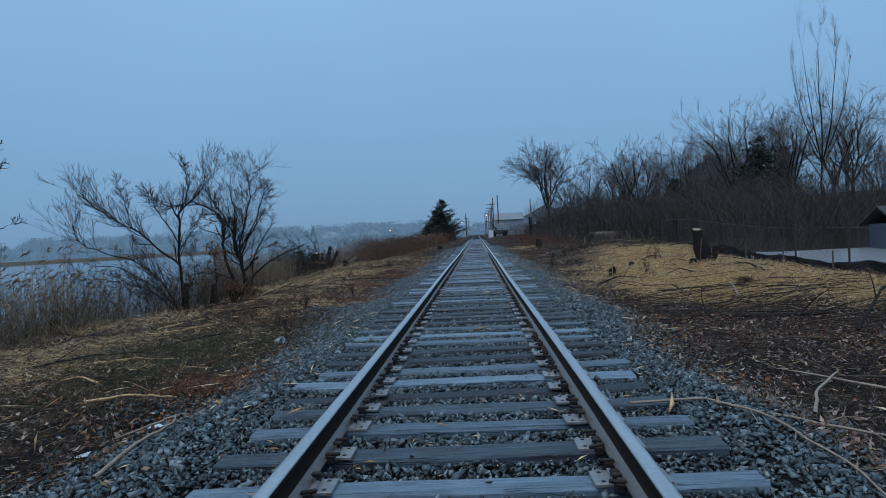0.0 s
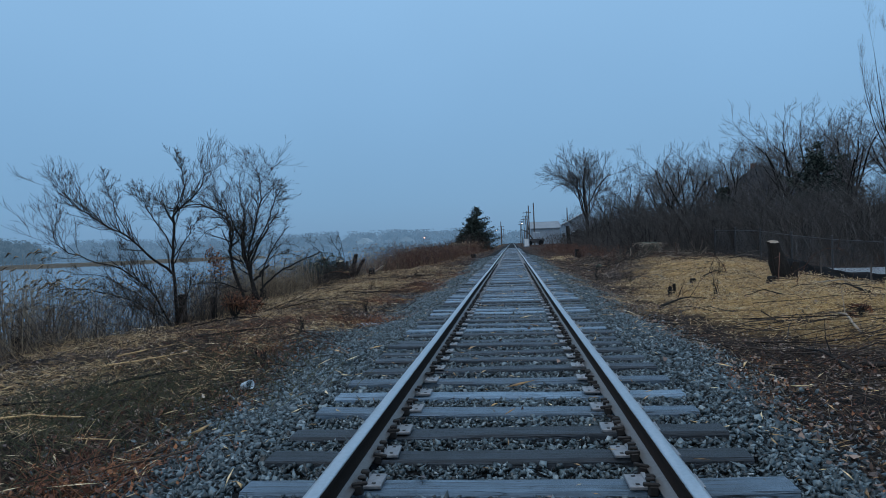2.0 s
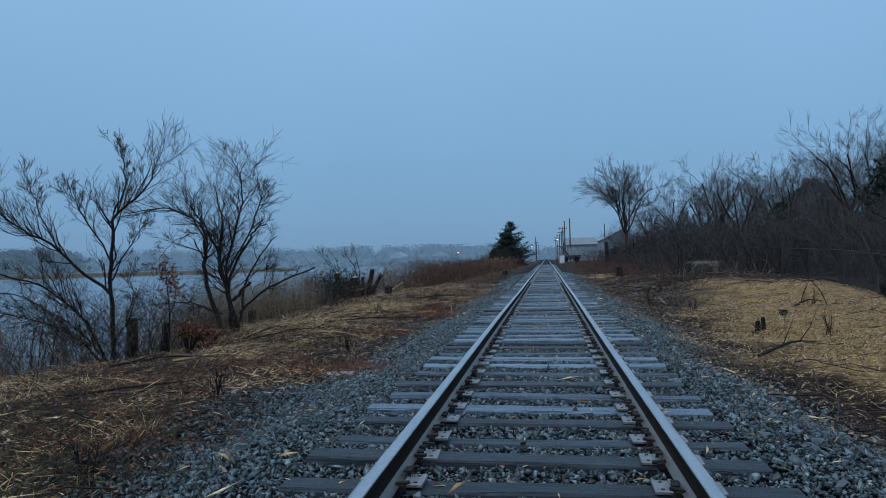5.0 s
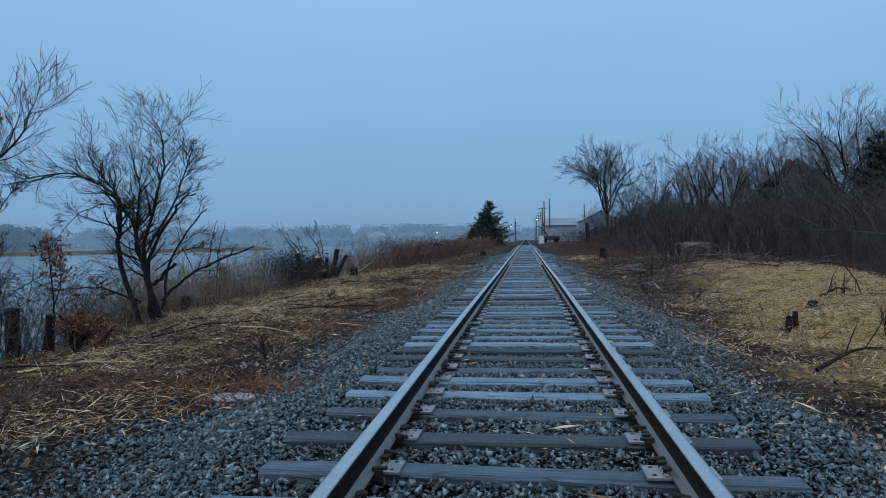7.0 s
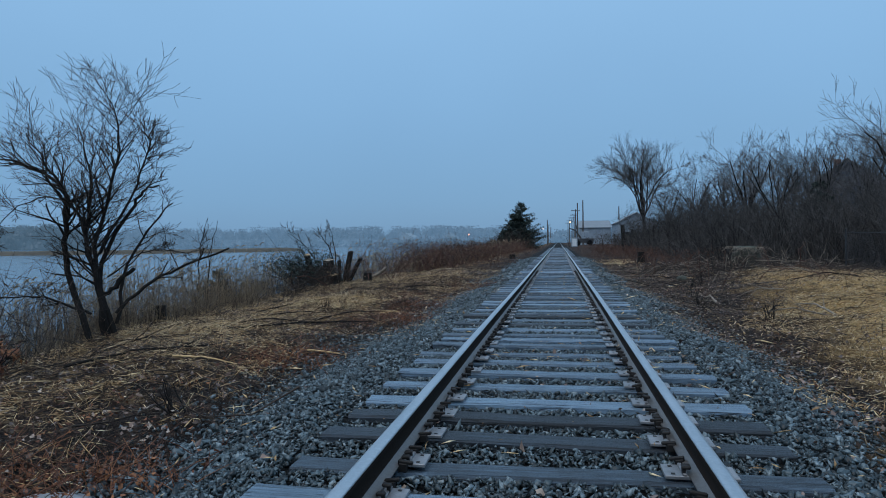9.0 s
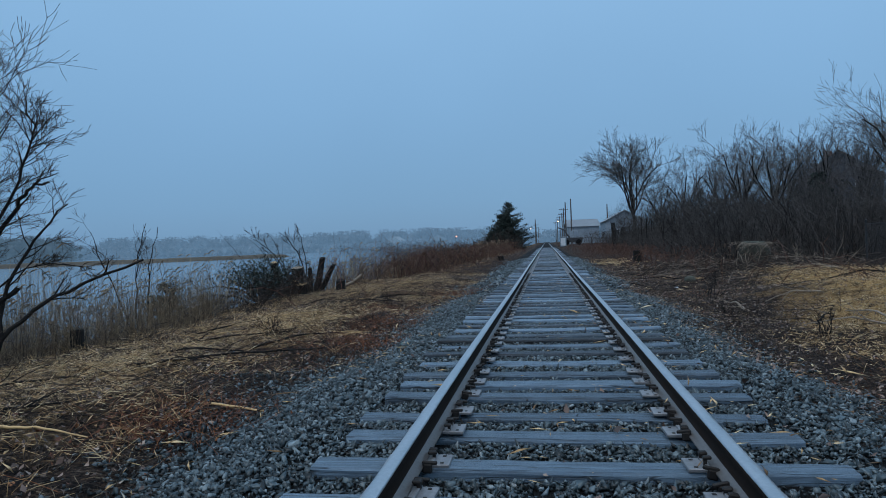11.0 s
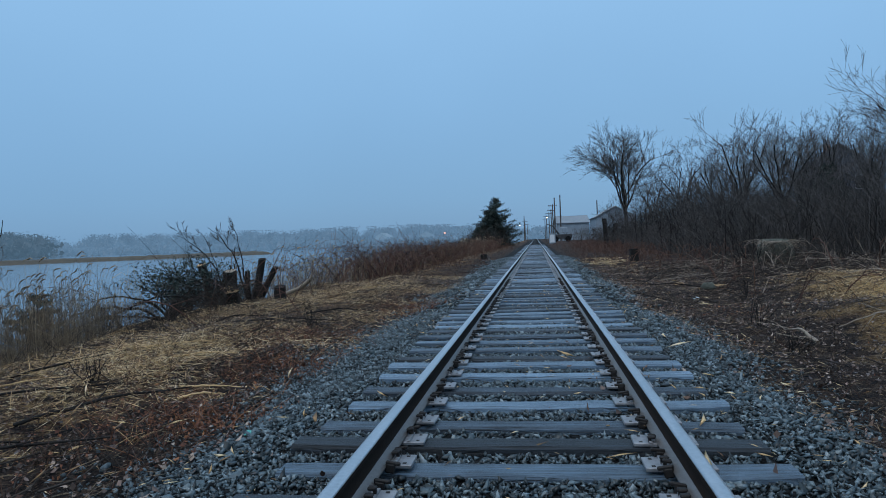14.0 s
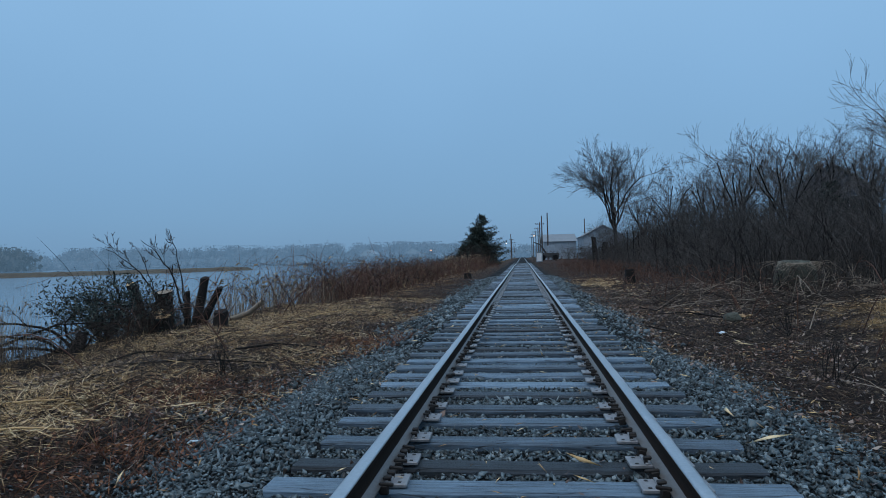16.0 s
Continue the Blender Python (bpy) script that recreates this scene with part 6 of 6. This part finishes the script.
# ---- litter items ----
def cup(x, y, label):
    base = thing("plastic_cup", x, y, float(ground_z(x, y)) + 0.07, label, "cup")
    pts = [(0.034, -0.05), (0.036, -0.046), (0.045, 0.05), (0.048, 0.053), (0.044, 0.053), (0.034, -0.042)]
    V, F, n = [], [], 16
    for r, h in pts:
        for j in range(n):
            a = 2 * math.pi * j / n
            V.append((r * math.cos(a) * (1 + 0.06 * math.sin(2 * a + h * 30)), r * math.sin(a), h * 1.25))
    for i in range(len(pts) - 1):
        for j in range(n):
            F.append((i * n + j, i * n + (j + 1) % n, (i + 1) * n + (j + 1) % n, (i + 1) * n + j))
    o = fast_mesh("cup_wall", V, F, M_PLASTIC, base, smooth=True)
    bm = bmesh.new()
    bmesh.ops.create_circle(bm, cap_ends=True, segments=16, radius=0.034, matrix=Matrix.Translation((0, 0, -0.058)))
    part("cup_base", bm, M_PLASTIC, base)
    base.matrix_basis = pose(x, y, float(ground_z(x, y)) + 0.05, 74, -12, 60)
    return base


cup(-2.62, 7.89, "crushed translucent pale blue plastic cup on the grass")


def scrap(x, y, s, mat, label, seed):
    bm = bmesh.new()
    bmesh.ops.create_grid(bm, x_segments=4, y_segments=4, size=s)
    for q in bm.verts:
        q.co.z = noise.noise(q.co * 18 + Vector((seed, 0, 0))) * s * 0.7 + s * 0.4
        q.co.x *= 1.4
    g = bmesh.ops.extrude_face_region(bm, geom=bm.faces[:])
    bmesh.ops.translate(bm, vec=(0, 0, 0.003), verts=[q for q in g["geom"] if isinstance(q, bmesh.types.BMVert)])
    ob = part("litter_scrap", bm, mat, None, smooth=True)
    ob.matrix_basis = pose(x, y, float(ground_z(x, y)) + 0.01, 0, 0, seed * 47)
    return tagged(ob, label, "litter")


M_BLUE = plain("bright_blue_plastic", [(0.3, (0.05, 0.25, 0.5)), (0.7, (0.08, 0.36, 0.65))], 20, 0.4)
M_TEAL = plain("teal_plastic", [(0.3, (0.05, 0.35, 0.30)), (0.7, (0.08, 0.48, 0.42))], 20, 0.4)
scrap(-4.45, 21.5, 0.03, M_BLUE, "small scrap of bright blue plastic", 1)
scrap(-1.88, 20.95, 0.026, M_TEAL, "crumpled scrap of teal plastic on the ballast", 2)
scrap(-2.35, 3.75, 0.045, M_PLASTIC, "crumpled pale wrapper on the leaves", 3)
scrap(-2.58, 3.2, 0.03, M_PLASTIC, "small crumpled pale wrapper on the leaves", 4)
scrap(-2.45, 24.3, 0.04, M_PLASTIC, "flat white paper scrap at the ballast edge", 5)
scrap(3.4, 31.6, 0.06, M_PLASTIC, "crumpled pale plastic on the brush", 6)
scrap(4.3, 33.2, 0.09, M_CUT, "yellow-orange chunk of split wood", 7)
scrap(3.6, 34.4, 0.09, M_CUT, "yellow-orange chunk of split wood", 8)
boulder(1.9, 3.74, 0.05, 0.045, 0.035, "pale stone lying on the ballast shoulder", M_OLDCUT, 5, 2)
boulder(-2.55, 13.25, 0.24, 0.16, 0.03, "flat pale grey slab at the ballast edge", M_CONCRETE, 6, 2)
boulder(4.0, 33.0, 0.16, 0.14, 0.13, "dark rounded stone among cut brush", M_ROCK, 7, 2)

# ---- fence and lot ----
fence = thing("chain_link_fence", 10.0, 36.2, 0, "dark chain-link fence with steel posts along the clearing", "fence")
FY = [36.0 - 3.08 * k for k in range(9)]
for k, y in enumerate(FY):
    z = float(ground_z(10.0, y))
    bm = bmesh.new()
    bmesh.ops.create_cone(bm, segments=10, radius1=0.028, radius2=0.028, depth=1.5, cap_ends=True, matrix=Matrix.Translation((0, y - 36.2, z + 0.55)))
    bmesh.ops.create_icosphere(bm, subdivisions=1, radius=0.042, matrix=Matrix.Translation((0, y - 36.2, z + 1.32)))
    part("post", bm, M_GALV, fence)
for a, b in zip(FY[:-1], FY[1:]):
    za, zb = float(ground_z(10.0, a)), float(ground_z(10.0, b))
    v, f = tubes([(np.array([(0, a - 36.2, za + 1.22), (0, b - 36.2, zb + 1.22)]), np.array([0.011, 0.011]))], 6)
    fast_mesh("top_rail", v, f, M_GALV, fence)
    lines = []
    for k in range(44):
        y0 = a + (b - a) * k / 44
        for s in (-1, 1):
            y1 = min(max(y0 + s * 1.15, b), a)
            t = abs(y1 - y0) / 1.15
            lines.append((np.array([(0, y0 - 36.2, za + 0.1), (0, y1 - 36.2, za + 0.1 + 1.1 * t)]), np.array([0.0025, 0.0025])))
    v, f = tubes(lines, 3)
    fast_mesh("wire_mesh", v, f, M_GALV, fence)
cloth = thing("silt_fence", 9.75, 36, 0, "sagging black fabric silt fence on stakes", "silt fence")
V, F = [], []
ny, nz = 110, 6
for i in range(ny):
    y = 27.0 - 20 * i / (ny - 1)
    top = 0.36 + 0.015 * math.sin(i * 0.9) + 0.045 * math.sin(i * 0.23)
    for j in range(nz):
        V.append((0.06 * math.sin(i * 0.5 + j) + 0.03 * j, y - 36, float(ground_z(9.75, y)) - 0.03 + top * j / (nz - 1)))
for i in range(ny - 1):
    for j in range(nz - 1):
        F.append((i * nz + j, i * nz + j + 1, (i + 1) * nz + j + 1, (i + 1) * nz + j))
sheet_ob = fast_mesh("fabric", V, F, M_BLACK, cloth, smooth=True)
sol = sheet_ob.modifiers.new("thickness", "SOLIDIFY")
sol.thickness = 0.006
for i in range(7):
    y = 26.8 - 3 * i
    z = float(ground_z(9.7, y))
    part("stake", box_bm(0.035, 0.035, 0.75, (-0.04, y - 36, z + 0.25), 0.004), M_POLE, cloth)
V, F = [], []
for i in range(14):
    for j in range(9):
        x, y = 10.6 + 14 * j / 8, 9 + 18 * i / 13
        V.append((x, y, float(ground_z(x, y)) + 0.06))
for i in range(13):
    for j in range(8):
        F.append((i * 9 + j, i * 9 + j + 1, i * 9 + j + 10, i * 9 + j + 9))
tagged(fast_mesh("pavement", V, F, M_CONCRETE, smooth=True), "pale wet concrete lot beyond the fence", "pavement", kind="structure")
shed = thing("shed", 16.9, 26.0, float(ground_z(16.9, 26.0)) - 0.25, "small blue-grey shed with a slanted roof beside the lot", "shed")
part("body", box_bm(2.2, 2.0, 1.3, (0, 0, 0.65), 0.02), M_BLUESHED, shed)
part("roof", box_bm(2.6, 1.5, 0.07, (0, -0.55, 1.62), 0.01, turn=Matrix.Rotation(radians(28), 4, "X")), M_SHINGLE, shed, "dark slanted roof")
part("roof", box_bm(2.6, 1.5, 0.07, (0, 0.72, 1.62), 0.01, turn=Matrix.Rotation(radians(-28), 4, "X")), M_SHINGLE, shed, "dark slanted roof")
part("skylight", box_bm(0.9, 0.7, 0.03, (0.1, -0.5, 1.70), 0.01, turn=Matrix.Rotation(radians(28), 4, "X")), M_WALL, shed, "pale roof panel")


# ---- buildings, poles and lamps in the distance ----
def gable_house(name, x, y, w, d, eave, ridge, turn, wall, roof, label, wins=(), z=None, category="house"):
    base = thing(name, x, y, float(ground_z(x, y)) - 0.2 if z is None else z, label, category, turn=turn)
    bm = bmesh.new()
    prof = [(-w / 2, 0), (w / 2, 0), (w / 2, eave), (0, ridge), (-w / 2, eave)]
    fr = [bm.verts.new((a, -d / 2, h)) for a, h in prof]
    bk = [bm.verts.new((a, d / 2, h)) for a, h in prof]
    bm.faces.new(fr)
    bm.faces.new(bk[::-1])
    for i in range(5):
        bm.faces.new((fr[i], bk[i], bk[(i + 1) % 5], fr[(i + 1) % 5]))
    part("wall", bm, wall, base)
    sl = math.atan2(ridge - eave, w / 2)
    L = math.hypot(w / 2, ridge - eave) + 0.5
    for s in (-1, 1):
        c = (s * (w / 4 + 0.12), 0, (eave + ridge) / 2 + 0.06 - 0.1)
        part("roof", box_bm(L, d + 0.8, 0.14, c, 0.01, turn=Matrix.Rotation(s * sl, 4, "Y")), roof, base)
    for wx, wz, ww, wh in wins:
        fr_o = part("window", box_bm(ww + 0.16, 0.08, wh + 0.16, (wx, -d / 2 - 0.03, wz), 0.01), M_WHITE, base, "white framed window")
        part("pane", box_bm(ww, 0.03, wh, (wx, -d / 2 - 0.075, wz)), M_GLASS, fr_o)
    return base


gable_house("warehouse", 9.6, 205, 22, 8, 4.6, 6.6, 90, M_WALL, M_ROOF, "long pale metal warehouse with a low grey roof", category="warehouse")
gable_house("warehouse", 17.5, 178, 8.5, 16, 5.2, 7.4, 0, M_WALL, M_ROOF, "pale gabled metal building", ((-2, 2.5, 1.2, 1.2), (2, 2.5, 1.2, 1.2)), category="warehouse")
hz = float(ground_z(37.6, 108)) - 0.3
house = gable_house("house", 37.8, 108, 9, 11, 5.4, 8.6, -22, M_BLUESHED, M_SHINGLE, "dark two-storey house with a brick chimney behind the trees", ((2.2, 4.0, 1.0, 1.5), (-2.2, 4.0, 1.0, 1.5), (0, 1.8, 1.0, 1.5)), hz)
part("chimney", box_bm(0.9, 0.9, 2.6, (-1.2, 0, 7.9), 0.02), M_BRICK, house, "square brick chimney")
for x, y, w, d, e, r, t in ((-66, 428, 10, 9, 4.5, 7, 10), (-95, 440, 9, 8, 4.5, 7, -12)):
    gable_house("house", x, y, w, d, e, r, t, M_MIST, M_MIST, "house on the far shore, its pale mist glow painted on", ((-2, 2.4, 1, 1.3), (2, 2.4, 1, 1.3)), -0.3)


def utility_pole(x, y, h, arms, label, lamp=False):
    base = thing("utility_pole", x, y, float(ground_z(x, y)), label, "utility pole", "poles along the line")
    v, f = tubes([(np.array([(0, 0, -0.3), (0.03, 0, h * 0.5), (0, 0, h)]), np.array([0.19, 0.16, 0.12]))], 8)
    fast_mesh("pole", v, f, M_POLE, base, smooth=True)
    for k in range(arms):
        part("crossarm", box_bm(2.3, 0.12, 0.14, (0, -0.16, h - 0.4 - 0.9 * k), 0.01), M_POLE, base)
        for a in (-1.0, -0.45, 0.45, 1.0):
            bm = bmesh.new()
            bmesh.ops.create_cone(bm, segments=8, radius1=0.06, radius2=0.04, depth=0.2, cap_ends=True, matrix=Matrix.Translation((a, -0.16, h - 0.24 - 0.9 * k)))
            part("insulator", bm, M_GALV, base)
    if lamp:
        v, f = tubes([(np.array([(0, 0, h * 0.62), (-0.8, -0.3, h * 0.66), (-1.5, -0.4, h * 0.66)]), np.array([0.05, 0.04, 0.04]))], 6)
        arm = fast_mesh("lamp_arm", v, f, M_GALV, base)
        bm = bmesh.new()
        bmesh.ops.create_icosphere(bm, subdivisions=2, radius=0.20, matrix=Matrix.Translation((-1.5, -0.4, h * 0.66 - 0.16)) @ Matrix.Diagonal((1, 1, 0.6, 1)))
        part("lamp_head", bm, M_WARM, arm, "glowing warm lamp head")
    return base


for x, y, h, a, l in ((5.9, 178, 10.8, 0, False), (4.6, 178, 10.3, 0, False), (4.6, 196, 9.6, 1, True), (4.9, 228, 9.6, 1, False), (4.9, 262, 9.8, 1, False), (4.6, 300, 10, 1, False), (4.6, 345, 10, 1, False), (15.0, 186, 9.5, 0, False),
                      (-4.6, 330, 9, 1, False), (-4.2, 285, 9, 0, False), (-3.6, 245, 8.5, 0, True), (-4.4, 400, 9, 1, False)):
    utility_pole(x, y, h, a, "weathered wooden utility pole" + (" with a lit lamp" if l else " with crossarm" if a else ""), l)
wires = []
for dx, z in ((-0.9, 9.35), (0.9, 9.35), (0, 8.3)):
    py_ = [196, 228, 262, 300, 345]
    for a, b in zip(py_[:-1], py_[1:]):
        t = np.linspace(0, 1, 7)[:, None]
        p = np.array([4.7 + dx, a, z]) * (1 - t) + np.array([4.8 + dx, b, z]) * t
        p[:, 2] -= 4 * 0.7 * (t * (1 - t))[:, 0]
        wires.append((p, np.full(7, 0.018)))
v, f = tubes(wires, 3)
tagged(fast_mesh("overhead_wires", v, f, M_GALV), "dark overhead wires between the utility poles", "wires", kind="stuff")
sig = thing("signal_cabinet", 3.4, 158, float(ground_z(3.4, 158)), "pale equipment cabinet beside the track", "cabinet")
part("body", box_bm(1.3, 1.0, 2.0, (0, 0, 1.0), 0.03), M_WALL, sig)
part("roof", box_bm(1.5, 1.2, 0.1, (0, 0, 2.05), 0.02), M_ROOF, sig)
part("door", box_bm(0.9, 0.04, 1.6, (0, -0.52, 1.0), 0.01), M_WHITE, sig)
mach = thing("track_machine", 5.6, 165, float(ground_z(5.6, 165)), "dark loader machine with a raised boom parked by the track", "machine")
part("chassis", box_bm(4.2, 2.2, 1.0, (0, 0, 1.1), 0.08), M_SHINGLE, mach)
part("cab", box_bm(1.5, 1.8, 1.6, (0.4, 0, 2.3), 0.1), M_WALL, mach, "pale glazed cab")
v, f = tubes([(np.array([(-0.6, 0, 1.6), (-1.8, 0, 3.4), (-3.2, 0, 3.9)]), np.array([0.22, 0.18, 0.12]))], 6)
fast_mesh("boom", v, f, M_SHINGLE, mach)
for a in (-1.3, 1.3):
    for b in (-1.0, 1.0):
        bm = bmesh.new()
        bmesh.ops.create_cone(bm, segments=16, radius1=0.6, radius2=0.6, depth=0.4, cap_ends=True, matrix=Matrix.Translation((a, b, 0.6)) @ Matrix.Rotation(radians(90), 4, "X"))
        part("wheel", bm, M_BLACK, mach)
slamp = thing("street_lamp", -54, 418, -0.3, "street lamp glowing orange on the far shore", "street lamp")
v, f = tubes([(np.array([(0, 0, 0), (0, 0, 5.0), (0.3, -0.4, 5.6), (0.9, -0.9, 5.7)]), np.array([0.12, 0.09, 0.06, 0.05]))], 6)
fast_mesh("pole", v, f, M_GALV, slamp)
bm = bmesh.new()
bmesh.ops.create_icosphere(bm, subdivisions=2, radius=0.55, matrix=Matrix.Translation((0.9, -0.9, 5.6)) @ Matrix.Diagonal((1, 1, 0.8, 1)))
part("lamp_head", bm, M_ORANGE, slamp, "glowing orange lamp head")
plamp = thing("porch_lamp", 40.5, 112, float(ground_z(40.5, 112)), "small porch lamp glowing orange among the trees", "lamp")
v, f = tubes([(np.array([(0, 0, 0), (0, 0, 3.3)]), np.array([0.05, 0.04]))], 6)
fast_mesh("pole", v, f, M_GALV, plamp)
bm = bmesh.new()
bmesh.ops.create_icosphere(bm, subdivisions=2, radius=0.18, matrix=Matrix.Translation((0, 0, 3.4)))
part("lamp_head", bm, M_ORANGE, plamp, "glowing orange globe")


# ---- marsh and far shore ----
def ribbon(cx, cy, width, h, name, mat, label, n=90, m=7, seed=0):
    """A low bank along a bent line, with a rough grassy top."""
    rr = np.random.default_rng(seed)
    t = np.linspace(0, len(cx) - 1, n)
    X, Y = np.interp(t, np.arange(len(cx)), cx), np.interp(t, np.arange(len(cx)), cy)
    T = np.stack([np.gradient(X), np.gradient(Y)], -1)
    T /= np.linalg.norm(T, axis=1)[:, None]
    V, F = [], []
    for i in range(n):
        taper = min(1.0, (n - 1 - i) / 10 + 0.05)
        for j in range(m):
            u = j / (m - 1)
            prof = math.sin(math.pi * min(1, u * 1.0)) ** 0.4
            o = (u - 0.5) * width * taper
            V.append((X[i] - T[i, 1] * o, Y[i] + T[i, 0] * o, -1.2 + (0.2 + h * taper ** 0.5 * rr.uniform(0.85, 1.1)) * prof))
    for i in range(n - 1):
        for j in range(m - 1):
            F.append((i * m + j, (i + 1) * m + j, (i + 1) * m + j + 1, i * m + j + 1))
    return tagged(fast_mesh(name, V, F, mat, smooth=False), label, "marsh", kind="structure")


M_MARSH = plain("marsh_grass", [(0.3, (0.04, 0.034, 0.026)), (0.5, (0.08, 0.064, 0.044)), (0.75, (0.12, 0.10, 0.065))], 0.6, 0.9, bumps=0.6, dist=0.3, stretch=(1, 1, 0.15))
ribbon([-320, -170, -108, -86, -77, -73], [100, 125, 150, 172, 188, 196], 16, 0.85, "marsh_bank", M_MARSH, "low tan marsh grass bank in the river")


def woods(n, place, hmin, hmax, mat, name, label, seed):
    """A belt of far trees: crowns of many small leaves with gaps and an uneven top."""
    rr = np.random.default_rng(seed)
    P, S = [], []
    for _ in range(n):
        x, y = place(rr)
        h, w = rr.uniform(hmin, hmax), rr.uniform(8, 18)
        m = 260
        q = np.clip(rr.normal(0, 1, (m, 3)), -1.5, 1.5) * np.array([w * 0.30, w * 0.30, h * 0.22]) + np.array([x, y, h * 0.60 - 1])
        q2 = np.stack([rr.normal(x, w * 0.35, 70), rr.normal(y, w * 0.35, 70), rr.uniform(-1, h * 0.55, 70)], -1)
        P += [q, q2]
        r = np.linalg.norm((q - (x, y, h * 0.60 - 1)) / (w * 0.30, w * 0.30, h * 0.22), axis=1)
        S.append(np.concatenate([np.clip(2.3 - 1.05 * r, 0.45, 1.9), rr.uniform(1.2, 2.0, 70)]))
    P, S = np.concatenate(P), np.concatenate(S)
    v, f = scatter(rr, np.array([(-1, 0, 0.15), (0, -0.7, 0), (0, 0.7, 0.05), (1, 0, 0.25)]), np.array([(0, 1, 2), (1, 3, 2)]), P, np.stack([S, S, S], -1), 1.2)
    return tagged(fast_mesh(name, v, f, mat), label, "woods", kind="stuff")


def shore(rr):
    u = rr.uniform(0, 1)
    if u < 0.75:
        x = rr.uniform(-480, -30)
        return x, 455 + rr.uniform(0, 30) - 40 * (x < -300) - 30 * math.sin(x * 0.013)
    return rr.uniform(-490, -440), rr.uniform(200, 450)


woods(300, shore, 8, 15, M_FAR, "far_woods", "far shore woods with blue-grey mist painted into their glow", 7)
woods(170, lambda rr: (rr.uniform(-440, -12), rr.uniform(383, 410)), 2.5, 5, M_FAR, "far_woods", "scrub at the far waterline, mist painted into its glow", 10)
woods(46, lambda rr: (rr.uniform(-330, -262), rr.uniform(335, 365)), 9, 16, M_FARDARK, "far_woods", "darker woods on a point of the shore, mist painted into their glow", 8)
woods(90, lambda rr: (rr.uniform(-30, 90), rr.uniform(430, 480)), 6, 11, M_FAR, "far_woods", "woods beyond the end of the track, mist painted into their glow", 9)
